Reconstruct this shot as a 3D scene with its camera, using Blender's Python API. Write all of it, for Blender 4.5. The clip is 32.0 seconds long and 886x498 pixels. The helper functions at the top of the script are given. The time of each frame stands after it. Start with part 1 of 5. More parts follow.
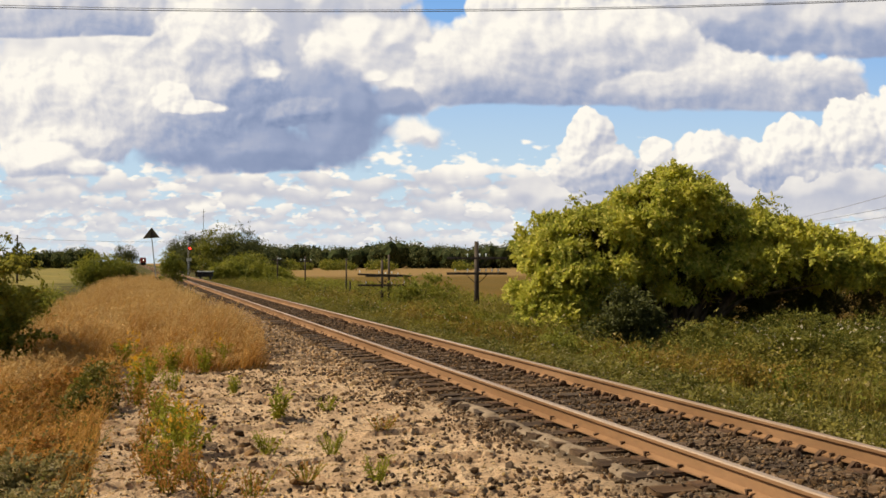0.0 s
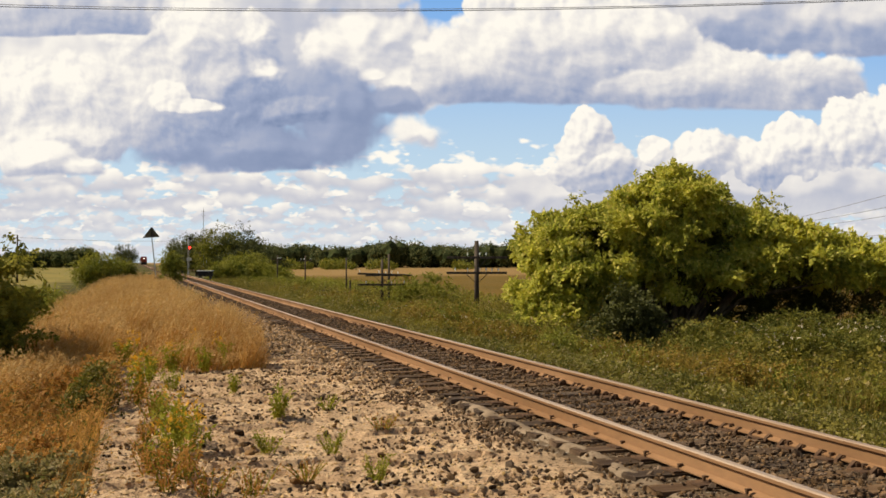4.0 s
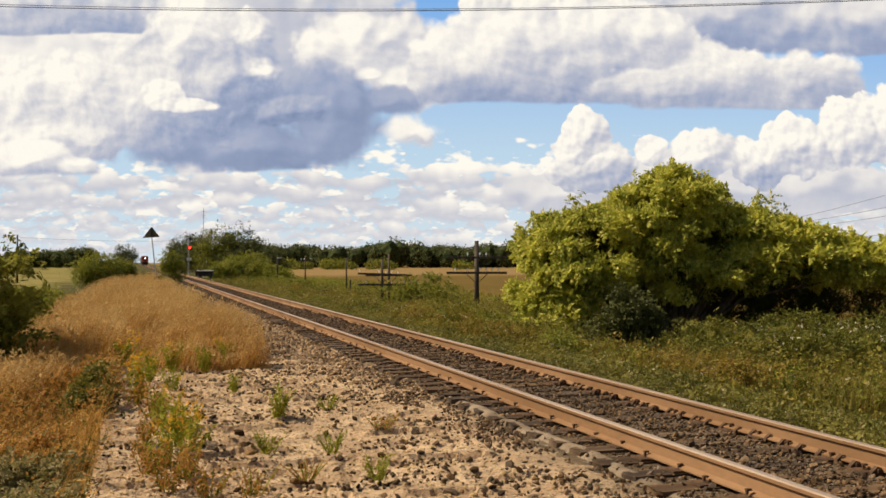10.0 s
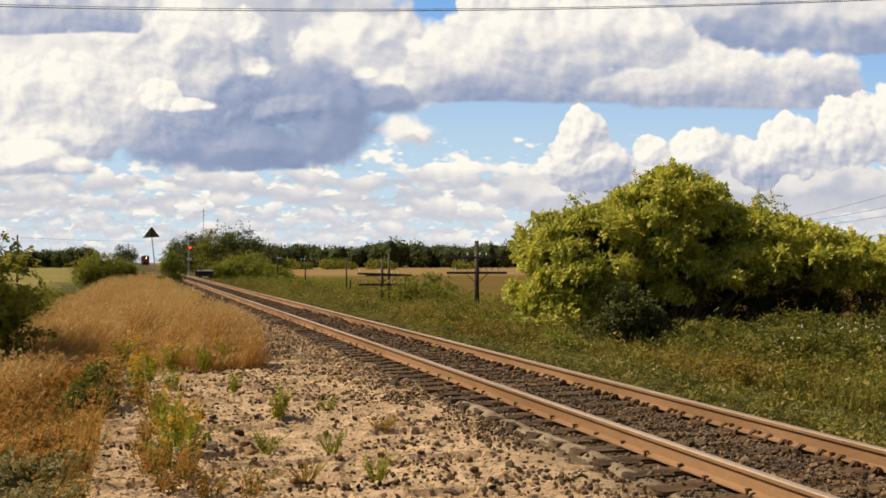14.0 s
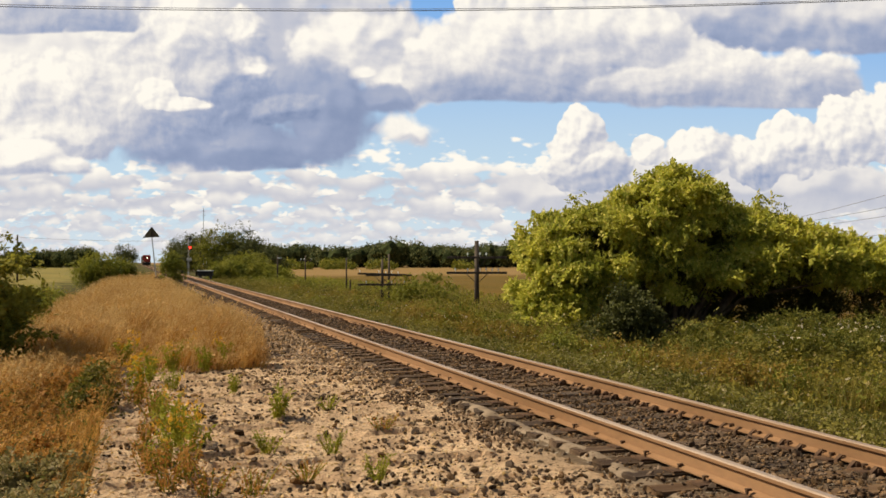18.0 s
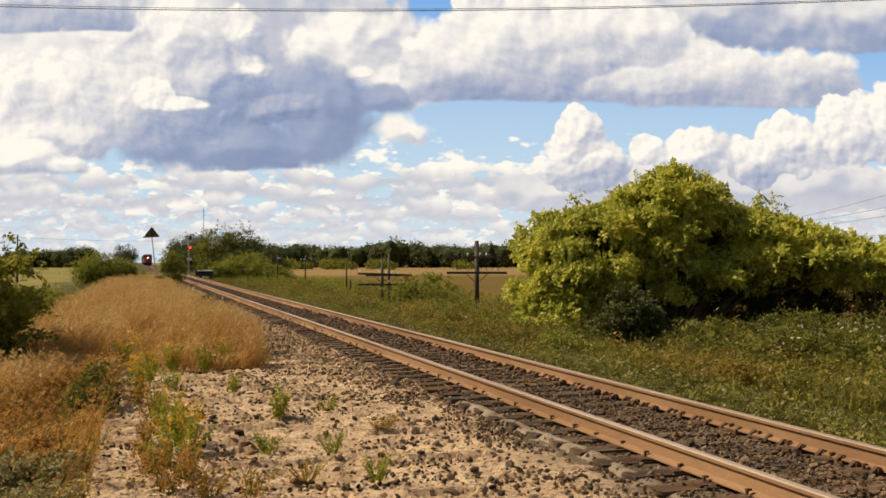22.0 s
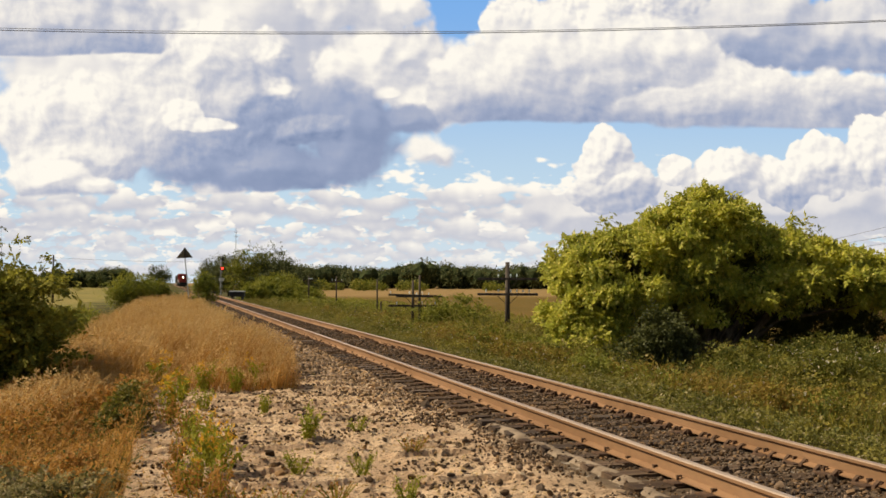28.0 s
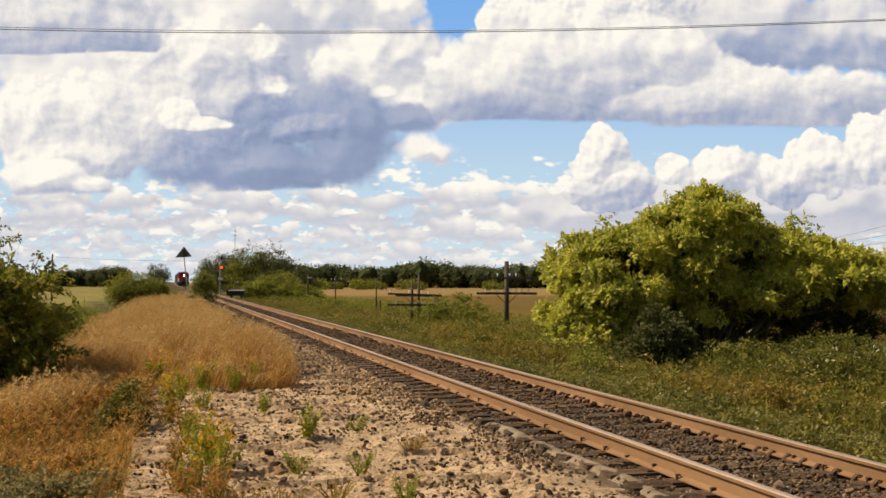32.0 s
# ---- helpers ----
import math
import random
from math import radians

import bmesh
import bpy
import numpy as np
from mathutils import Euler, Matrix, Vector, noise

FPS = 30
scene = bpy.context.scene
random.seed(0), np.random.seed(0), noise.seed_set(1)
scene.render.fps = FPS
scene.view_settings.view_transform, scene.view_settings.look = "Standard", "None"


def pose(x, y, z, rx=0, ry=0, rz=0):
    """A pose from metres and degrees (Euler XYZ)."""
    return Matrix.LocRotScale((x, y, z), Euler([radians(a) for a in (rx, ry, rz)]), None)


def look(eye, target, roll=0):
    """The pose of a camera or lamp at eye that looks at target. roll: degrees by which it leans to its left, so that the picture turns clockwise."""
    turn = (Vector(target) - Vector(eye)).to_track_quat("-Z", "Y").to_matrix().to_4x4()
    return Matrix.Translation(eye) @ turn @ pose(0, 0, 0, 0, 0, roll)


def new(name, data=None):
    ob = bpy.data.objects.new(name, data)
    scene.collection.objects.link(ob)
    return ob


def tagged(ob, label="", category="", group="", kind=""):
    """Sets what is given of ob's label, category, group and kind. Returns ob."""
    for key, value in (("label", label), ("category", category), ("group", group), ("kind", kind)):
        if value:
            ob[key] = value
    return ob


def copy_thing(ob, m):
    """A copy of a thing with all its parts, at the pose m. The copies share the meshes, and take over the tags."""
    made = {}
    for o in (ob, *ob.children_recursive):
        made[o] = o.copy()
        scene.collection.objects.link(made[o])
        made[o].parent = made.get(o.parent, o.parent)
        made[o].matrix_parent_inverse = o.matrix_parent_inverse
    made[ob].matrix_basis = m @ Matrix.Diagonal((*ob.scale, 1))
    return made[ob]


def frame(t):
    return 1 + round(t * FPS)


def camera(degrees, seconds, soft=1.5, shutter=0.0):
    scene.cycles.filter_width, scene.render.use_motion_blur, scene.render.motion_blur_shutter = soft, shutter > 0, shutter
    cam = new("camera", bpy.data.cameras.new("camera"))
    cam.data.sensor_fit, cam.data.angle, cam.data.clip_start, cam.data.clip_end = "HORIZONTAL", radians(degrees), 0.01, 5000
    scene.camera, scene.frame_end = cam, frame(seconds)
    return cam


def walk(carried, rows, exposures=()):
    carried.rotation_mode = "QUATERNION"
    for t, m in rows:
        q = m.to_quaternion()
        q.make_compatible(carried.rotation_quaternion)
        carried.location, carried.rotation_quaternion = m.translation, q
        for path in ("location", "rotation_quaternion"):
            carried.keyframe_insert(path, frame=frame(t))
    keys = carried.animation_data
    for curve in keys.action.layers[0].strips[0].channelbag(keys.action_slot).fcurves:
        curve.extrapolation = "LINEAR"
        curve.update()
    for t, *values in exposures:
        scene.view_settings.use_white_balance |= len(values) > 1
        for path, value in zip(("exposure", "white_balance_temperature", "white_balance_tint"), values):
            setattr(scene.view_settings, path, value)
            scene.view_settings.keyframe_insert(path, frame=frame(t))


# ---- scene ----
cam = camera(48.5, 32.0, soft=1.6)
EYE = 1.77  # height of the lens above the old platform


def aim(yaw, pitch, roll=0.0):
    return pose(0, 0, EYE, 90 + pitch, 0, yaw) @ pose(0, 0, 0, 0, 0, roll)


walk(cam, [
    (0.0, aim(-17.42, 0.80)), (0.8, aim(-17.42, 0.765)), (22.4, aim(-17.41, 0.757)),
    (22.6, aim(-17.40, 0.80)), (23.0, aim(-16.889, 2.386, 0.35)), (23.5, aim(-16.569, 4.061, 0.12)),
    (24.0, aim(-15.672, 2.46, 0.0)), (24.5, aim(-15.681, 3.193, 0.4)), (25.0, aim(-15.985, 2.892, 0.36)),
    (25.5, aim(-16.253, 1.172, 0.40)), (26.5, aim(-16.0, 1.56, 0.28)), (27.5, aim(-15.803, 1.944, 0.19)),
    (28.0, aim(-15.622, 1.995, 0.19)), (28.6, aim(-15.573, 2.044, 0.19)), (30.0, aim(-15.622, 1.995, 0.19)),
    (31.0, aim(-15.655, 1.947, 0.18)), (32.0, aim(-15.671, 1.943, 0.18)),
], exposures=[(0.0, 0.1, 7050, 10), (32.0, 0.1, 7050, 10)])

# ---- world, sun ----
SUN_EL, SUN_LEFT = 47.0, 70.0  # elevation; degrees left of the track's direction
sun_way = Vector((-math.sin(radians(SUN_LEFT)) * math.cos(radians(SUN_EL)),
                  math.cos(radians(SUN_LEFT)) * math.cos(radians(SUN_EL)), math.sin(radians(SUN_EL))))
sun = new("sun", bpy.data.lights.new("sun", "SUN"))
sun.data.energy, sun.data.angle, sun.data.color = 5.0, radians(0.6), (1.0, 0.90, 0.72)
sun.matrix_world = look(sun_way * 100, (0, 0, 0))


def node(nt, kind, operation="", use_clamp=False, interpolation_type="", data_type="", blend_type=""):
    n = nt.nodes.new(kind)
    if operation:
        n.operation = operation
    if use_clamp:
        n.use_clamp = True
    if interpolation_type:
        n.interpolation_type = interpolation_type
    if data_type:
        n.data_type = data_type
    if blend_type:
        n.blend_type = blend_type
    return n


def feed(nt, socket, v):
    if isinstance(v, bpy.types.NodeSocket):
        nt.links.new(v, socket)
    elif v is not None:
        socket.default_value = v


def M(nt, op, a, b=None, c=None, clamp=False):
    n = node(nt, "ShaderNodeMath", operation=op, use_clamp=clamp)
    for s, v in zip(n.inputs, (a, b, c)):
        feed(nt, s, v)
    return n.outputs[0]


def step(nt, v, lo, hi, a=0.0, b=1.0):
    n = node(nt, "ShaderNodeMapRange", interpolation_type="SMOOTHSTEP")
    feed(nt, n.inputs["Value"], v)
    for k, x in (("From Min", lo), ("From Max", hi), ("To Min", a), ("To Max", b)):
        feed(nt, n.inputs[k], x)
    return n.outputs["Result"]


def noisy(nt, vec, scale, detail=4.0, rough=0.55, dist=0.0, out=0):
    n = node(nt, "ShaderNodeTexNoise")
    if vec is not None:
        nt.links.new(vec, n.inputs["Vector"])
    for k, x in (("Scale", scale), ("Detail", detail), ("Roughness", rough), ("Distortion", dist)):
        n.inputs[k].default_value = x
    return n.outputs[out]


def blend(nt, f, a, b, how="MIX"):
    n = node(nt, "ShaderNodeMix", data_type="RGBA", blend_type=how)
    feed(nt, n.inputs[0], f)
    for s, v in ((n.inputs[6], a), (n.inputs[7], b)):
        feed(nt, s, (*v, 1.0) if isinstance(v, tuple) and len(v) == 3 else v)
    return n.outputs[2]


def stretched(nt, vec, sx, sy, sz):
    n = node(nt, "ShaderNodeVectorMath", operation="MULTIPLY")
    nt.links.new(vec, n.inputs[0])
    n.inputs[1].default_value = (sx, sy, sz)
    return n.outputs[0]


HEAD = radians(17.42)  # the view's middle lies this far right of the track
world = bpy.data.worlds.new("sky")
scene.world = world
world.use_nodes = True
wt = world.node_tree
wt.nodes.clear()
sky = node(wt, "ShaderNodeTexSky")
sky.sky_type, sky.sun_disc, sky.sun_elevation, sky.sun_rotation = "NISHITA", False, radians(SUN_EL), radians(-SUN_LEFT)
sky.air_density, sky.dust_density, sky.ozone_density = 1.1, 0.7, 2.2
way = node(wt, "ShaderNodeTexCoord").outputs["Generated"]
apart = node(wt, "ShaderNodeSeparateXYZ")
wt.links.new(way, apart.inputs[0])
up = M(wt, "MAXIMUM", apart.outputs[2], 0.04)
flat = node(wt, "ShaderNodeCombineXYZ")
wt.links.new(M(wt, "DIVIDE", apart.outputs[0], M(wt, "ADD", up, 0.12)), flat.inputs[0])
wt.links.new(M(wt, "DIVIDE", apart.outputs[1], M(wt, "ADD", up, 0.12)), flat.inputs[1])
cover = step(wt, noisy(wt, flat.outputs[0], 1.3, 8, 0.6), 0.5, 0.62)
# the clouds ahead are a drifting sheet of their own; these are all the others, clear of the sun
ahead = M(wt, "ADD", M(wt, "MULTIPLY", apart.outputs[0], math.sin(HEAD)), M(wt, "MULTIPLY", apart.outputs[1], math.cos(HEAD)))
beyond = M(wt, "MAXIMUM", step(wt, ahead, 0.80, 0.68), step(wt, apart.outputs[2], 0.30, 0.42))
near_sun = node(wt, "ShaderNodeVectorMath", operation="DOT_PRODUCT")
wt.links.new(way, near_sun.inputs[0])
near_sun.inputs[1].default_value = sun_way
clear = step(wt, near_sun.outputs["Value"], 0.97, 0.9)
cover = M(wt, "MULTIPLY", M(wt, "MULTIPLY", cover, beyond), M(wt, "MULTIPLY", clear, 0.8))
bg_sky, bg_cloud, bg_mix = node(wt, "ShaderNodeBackground"), node(wt, "ShaderNodeBackground"), node(wt, "ShaderNodeMixShader")
wt.links.new(sky.outputs[0], bg_sky.inputs[0])
bg_sky.inputs[1].default_value = 0.058
bg_cloud.inputs[0].default_value, bg_cloud.inputs[1].default_value = (0.95, 0.95, 1.0, 1.0), 0.36
wt.links.new(cover, bg_mix.inputs[0])
wt.links.new(bg_sky.outputs[0], bg_mix.inputs[1])
wt.links.new(bg_cloud.outputs[0], bg_mix.inputs[2])
wt.links.new(bg_mix.outputs[0], node(wt, "ShaderNodeOutputWorld").inputs[0])


# ---- materials ----
def material(name):
    m = bpy.data.materials.new(name)
    m.use_nodes = True
    m.node_tree.nodes.clear()
    return m, m.node_tree


def close(nt, shader):
    nt.links.new(shader, node(nt, "ShaderNodeOutputMaterial").inputs["Surface"])


def surface(name, c1, c2, scale=3.0, fine=30.0, rough=0.8, bump=0.3, metal=0.0, island=0.0, spots=None, stretch=(1, 1, 1),
            bump_dist=0.01, per_object=0.0, spec=0.35):
    """A rough surface: two tones by a large pattern, a fine grain over them, relief, and pieces that vary."""
    m, nt = material(name)
    co = stretched(nt, node(nt, "ShaderNodeTexCoord").outputs["Object"], *stretch)
    big = noisy(nt, co, scale, 5, 0.6)
    small = noisy(nt, co, fine, 4, 0.65)
    col = blend(nt, step(nt, big, 0.35, 0.65), c1, c2)
    col = blend(nt, 0.55, col, blend(nt, small, (0.25, 0.25, 0.25), (0.75, 0.75, 0.75)), "OVERLAY")
    if spots:
        col = blend(nt, step(nt, noisy(nt, co, fine * 0.45, 3, 0.7), 0.58, 0.66), col, spots)
    vary = None
    if island:
        vary, amount = node(nt, "ShaderNodeNewGeometry").outputs["Random Per Island"], island
    elif per_object:
        vary, amount = node(nt, "ShaderNodeObjectInfo").outputs["Random"], per_object
    if vary is not None:
        hsv = node(nt, "ShaderNodeHueSaturation")
        nt.links.new(col, hsv.inputs["Color"])
        nt.links.new(step(nt, vary, 0, 1, 1 - amount, 1 + amount), hsv.inputs["Value"])
        nt.links.new(step(nt, M(nt, "FRACT", M(nt, "MULTIPLY", vary, 7.3)), 0, 1, 0.8, 1.15), hsv.inputs["Saturation"])
        col = hsv.outputs[0]
    b = node(nt, "ShaderNodeBsdfPrincipled")
    nt.links.new(col, b.inputs["Base Color"])
    nt.links.new(step(nt, small, 0.2, 0.8, max(rough - 0.12, 0.05), min(rough + 0.12, 1)), b.inputs["Roughness"])
    b.inputs["Metallic"].default_value = metal
    b.inputs["Specular IOR Level"].default_value = spec
    if bump:
        bp = node(nt, "ShaderNodeBump")
        bp.inputs["Strength"].default_value, bp.inputs["Distance"].default_value = bump, bump_dist
        nt.links.new(M(nt, "ADD", small, M(nt, "MULTIPLY", big, 0.6)), bp.inputs["Height"])
        nt.links.new(bp.outputs[0], b.inputs["Normal"])
    close(nt, b.outputs[0])
    return m


def foliage(name, c1, c2, c3=None, patch=0.5, thin=0.4, share=0.12):
    """Leaves or blades: each varies, patches drift in tone, and light shines through."""
    m, nt = material(name)
    co = node(nt, "ShaderNodeTexCoord").outputs["Object"]
    r = node(nt, "ShaderNodeNewGeometry").outputs["Random Per Island"]
    f = M(nt, "ADD", M(nt, "MULTIPLY", r, 0.5), M(nt, "MULTIPLY", step(nt, noisy(nt, co, patch, 4, 0.65), 0.36, 0.64), 0.6), clamp=True)
    col = blend(nt, f, c1, c2)
    if c3:
        col = blend(nt, M(nt, "LESS_THAN", M(nt, "FRACT", M(nt, "MULTIPLY", r, 13.7)), share), col, c3)
    d = node(nt, "ShaderNodeBsdfPrincipled")
    nt.links.new(col, d.inputs["Base Color"])
    d.inputs["Roughness"].default_value, d.inputs["Specular IOR Level"].default_value = 0.6, 0.25
    t = node(nt, "ShaderNodeBsdfTranslucent")
    nt.links.new(col, t.inputs["Color"])
    mx = node(nt, "ShaderNodeMixShader")
    mx.inputs[0].default_value = thin
    nt.links.new(d.outputs[0], mx.inputs[1])
    nt.links.new(t.outputs[0], mx.inputs[2])
    close(nt, mx.outputs[0])
    return m


def plain(name, c, rough=0.5, metal=0.0, glow=0.0):
    m, nt = material(name)
    b = node(nt, "ShaderNodeBsdfPrincipled")
    co = node(nt, "ShaderNodeTexCoord").outputs["Object"]
    nt.links.new(blend(nt, noisy(nt, co, 6, 4), tuple(x * 0.75 for x in c), tuple(min(x * 1.2, 1) for x in c)), b.inputs["Base Color"])
    b.inputs["Roughness"].default_value, b.inputs["Metallic"].default_value = rough, metal
    if glow:
        b.inputs["Emission Color"].default_value, b.inputs["Emission Strength"].default_value = (*c, 1), glow
    close(nt, b.outputs[0])
    return m


def ground_material():
    m, nt = material("prairie_ground")
    pos = node(nt, "ShaderNodeNewGeometry").outputs["Position"]
    sep = node(nt, "ShaderNodeSeparateXYZ")
    nt.links.new(pos, sep.inputs[0])
    x, y = sep.outputs[0], sep.outputs[1]
    wob = M(nt, "MULTIPLY", M(nt, "SUBTRACT", noisy(nt, pos, 0.12, 3), 0.5), 14.0)
    xw = M(nt, "ADD", x, wob)
    verge = blend(nt, step(nt, noisy(nt, pos, 0.9, 6, 0.65), 0.35, 0.65), (0.035, 0.042, 0.010), (0.12, 0.09, 0.026))
    ripe = blend(nt, step(nt, noisy(nt, stretched(nt, pos, 1, 0.25, 1), 0.16, 6, 0.6), 0.3, 0.7), (0.165, 0.095, 0.018), (0.12, 0.083, 0.017))
    stubble = blend(nt, noisy(nt, pos, 0.05, 5), (0.29, 0.185, 0.07), (0.225, 0.14, 0.05))
    right = blend(nt, step(nt, y, 190, 240), ripe, stubble)
    hay = blend(nt, step(nt, noisy(nt, pos, 0.08, 5), 0.35, 0.65), (0.17, 0.15, 0.04), (0.26, 0.20, 0.06))
    col = blend(nt, step(nt, xw, 17, 22), verge, right)
    col = blend(nt, step(nt, xw, -7, -12), col, hay)
    col = blend(nt, 0.5, col, blend(nt, noisy(nt, pos, 9, 5, 0.7), (0.2, 0.2, 0.2), (0.8, 0.8, 0.8)), "OVERLAY")
    b = node(nt, "ShaderNodeBsdfPrincipled")
    nt.links.new(col, b.inputs["Base Color"])
    b.inputs["Roughness"].default_value, b.inputs["Specular IOR Level"].default_value = 0.95, 0.1
    bp = node(nt, "ShaderNodeBump")
    bp.inputs["Strength"].default_value, bp.inputs["Distance"].default_value = 0.8, 0.08
    nt.links.new(noisy(nt, pos, 4, 6, 0.7), bp.inputs["Height"])
    nt.links.new(bp.outputs[0], b.inputs["Normal"])
    close(nt, b.outputs[0])
    return m


def platform_material():
    """Crumbling pale limestone fines, greyer towards the ties, with dark grit in drifts."""
    m, nt = material("platform_fines")
    pos = node(nt, "ShaderNodeNewGeometry").outputs["Position"]
    sep = node(nt, "ShaderNodeSeparateXYZ")
    nt.links.new(pos, sep.inputs[0])
    tan = blend(nt, step(nt, noisy(nt, pos, 1.6, 6, 0.6), 0.35, 0.68), (0.45, 0.295, 0.175), (0.66, 0.465, 0.29))
    tan = blend(nt, 0.6, tan, blend(nt, noisy(nt, pos, 38, 5, 0.75), (0.15, 0.15, 0.15), (0.85, 0.85, 0.85)), "OVERLAY")
    tan = blend(nt, step(nt, noisy(nt, pos, 26, 4, 0.75), 0.54, 0.61), tan, (0.14, 0.095, 0.055))
    edge = M(nt, "ADD", sep.outputs[0], M(nt, "MULTIPLY", M(nt, "SUBTRACT", noisy(nt, pos, 0.9, 5, 0.6), 0.5), 2.2))
    grit = blend(nt, step(nt, noisy(nt, pos, 16, 5, 0.75), 0.35, 0.65), (0.13, 0.09, 0.055), (0.32, 0.23, 0.14))
    col = blend(nt, M(nt, "MULTIPLY", step(nt, edge, 3.2, 3.9), 0.6), tan, grit)
    far = M(nt, "ADD", M(nt, "MULTIPLY", edge, 4.8), sep.outputs[1])
    col = blend(nt, step(nt, far, 30.5, 35.5), col, grit)
    b = node(nt, "ShaderNodeBsdfPrincipled")
    nt.links.new(col, b.inputs["Base Color"])
    b.inputs["Roughness"].default_value, b.inputs["Specular IOR Level"].default_value = 0.95, 0.15
    bp = node(nt, "ShaderNodeBump")
    bp.inputs["Strength"].default_value, bp.inputs["Distance"].default_value = 0.8, 0.03
    nt.links.new(noisy(nt, pos, 25, 6, 0.75), bp.inputs["Height"])
    nt.links.new(bp.outputs[0], b.inputs["Normal"])
    close(nt, b.outputs[0])
    return m


MAT_GROUND = ground_material()
MAT_PLATFORM = platform_material()
MAT_BALLAST = surface("ballast_bed", (0.075, 0.05, 0.03), (0.15, 0.105, 0.065), 2.0, 22, 0.95, 0.9, bump_dist=0.03, spots=(0.33, 0.28, 0.22), spec=0.15)
MAT_STONE = surface("ballast_stone", (0.082, 0.051, 0.030), (0.195, 0.125, 0.072), 4.0, 40, 0.9, 0.4, island=0.6, spec=0.15)
MAT_GRAVEL = surface("dark_platform_stone", (0.055, 0.035, 0.020), (0.16, 0.10, 0.055), 4.0, 40, 0.9, 0.4, island=0.6, spec=0.15)
MAT_FINES = surface("grey_fines", (0.17, 0.125, 0.085), (0.30, 0.225, 0.155), 3.0, 45, 0.95, 0.9, spec=0.1)
MAT_SHOULDER = surface("shoulder_stone", (0.20, 0.125, 0.068), (0.36, 0.245, 0.145), 3.0, 40, 0.92, 0.4, island=0.6, spec=0.15)
MAT_PALE = surface("limestone_lump", (0.36, 0.24, 0.12), (0.50, 0.36, 0.20), 5.0, 40, 0.95, 0.5, island=0.35, spec=0.15)
MAT_TIE = surface("creosoted_timber", (0.07, 0.043, 0.027), (0.15, 0.10, 0.062), 2.0, 25, 0.9, 0.6, stretch=(0.25, 3, 3), per_object=0.35, spec=0.2)
MAT_RUST = surface("rusty_rail_steel", (0.22, 0.118, 0.056), (0.295, 0.165, 0.084), 1.2, 26, 0.85, 0.25, stretch=(1, 0.35, 1), bump_dist=0.004, spec=0.25)
MAT_SHINE = surface("worn_rail_head", (0.34, 0.235, 0.16), (0.44, 0.33, 0.245), 2.0, 60, 0.5, 0.05, metal=0.25, stretch=(1, 0.05, 1))
MAT_SPIKE = surface("dark_rusty_iron", (0.07, 0.04, 0.025), (0.14, 0.08, 0.045), 9, 60, 0.9, 0.3, spec=0.2)
MAT_POLE = surface("weathered_pole_timber", (0.055, 0.042, 0.032), (0.12, 0.095, 0.075), 1.5, 16, 0.9, 0.6, stretch=(4, 4, 0.4), spec=0.2)
MAT_BARK = surface("grey_brown_bark", (0.07, 0.05, 0.035), (0.15, 0.115, 0.08), 3, 22, 0.95, 0.8, stretch=(2, 2, 0.5), spec=0.15)
MAT_MAPLE = foliage("ash_leaf_maple_leaves", (0.215, 0.25, 0.033), (0.69, 0.65, 0.115), (0.80, 0.71, 0.19), 0.9, 0.50, 0.16)
MAT_SHRUB = foliage("dark_shrub_leaves", (0.075, 0.10, 0.012), (0.26, 0.25, 0.03), (0.38, 0.33, 0.06), 1.2, 0.38)
MAT_BRUSH = foliage("green_brush_and_crown_shade_leaves", (0.045, 0.066, 0.011), (0.29, 0.262, 0.040), (0.38, 0.31, 0.09), 1.0, 0.36, 0.06)
MAT_COVER = foliage("ground_cover_leaves", (0.050, 0.068, 0.013), (0.30, 0.252, 0.05), (0.40, 0.33, 0.16), 0.8, 0.36, 0.08)
# leaves of the dark shrubs, and of the shade put under the maple
MAT_DEEP = foliage("dark_shrub_and_hollow_shade_leaves", (0.030, 0.037, 0.008), (0.105, 0.108, 0.022), None, 1.2, 0.15)
MAT_BRIGHT = foliage("bright_shrub_leaves", (0.13, 0.16, 0.02), (0.36, 0.33, 0.05), None, 0.7, 0.4)
# side shrub: lighter leaf colour stands in for sun on its near side
MAT_SIDE = foliage("sun_painted_shrub_leaves", (0.095, 0.115, 0.016), (0.42, 0.38, 0.062), None, 1.5, 0.45)
MAT_WOODS = foliage("far_woodland_leaves", (0.05, 0.068, 0.022), (0.18, 0.18, 0.06), None, 0.05, 0.25)
MAT_GOLD = foliage("ripe_golden_grass", (0.28, 0.12, 0.022), (0.62, 0.36, 0.10), (0.64, 0.45, 0.18), 0.4, 0.35, 0.2)
MAT_OLIVE = foliage("ripening_weeds", (0.13, 0.085, 0.012), (0.40, 0.26, 0.045), (0.30, 0.26, 0.04), 0.9, 0.35, 0.15)
MAT_RUSSET = foliage("russet_bank_grass", (0.34, 0.15, 0.03), (0.64, 0.36, 0.095), (0.13, 0.14, 0.03), 0.7, 0.40, 0.15)
MAT_PLUME = foliage("grass_plumes", (0.48, 0.28, 0.095), (0.70, 0.48, 0.205), None, 0.5, 0.4)
MAT_GREEN = foliage("verge_grass_blades", (0.050, 0.072, 0.010), (0.30, 0.225, 0.042), (0.40, 0.27, 0.09), 0.30, 0.35, 0.08)
MAT_WEED = foliage("weed_leaves", (0.032, 0.050, 0.008), (0.35, 0.28, 0.042), (0.42, 0.32, 0.13), 0.40, 0.38, 0.05)
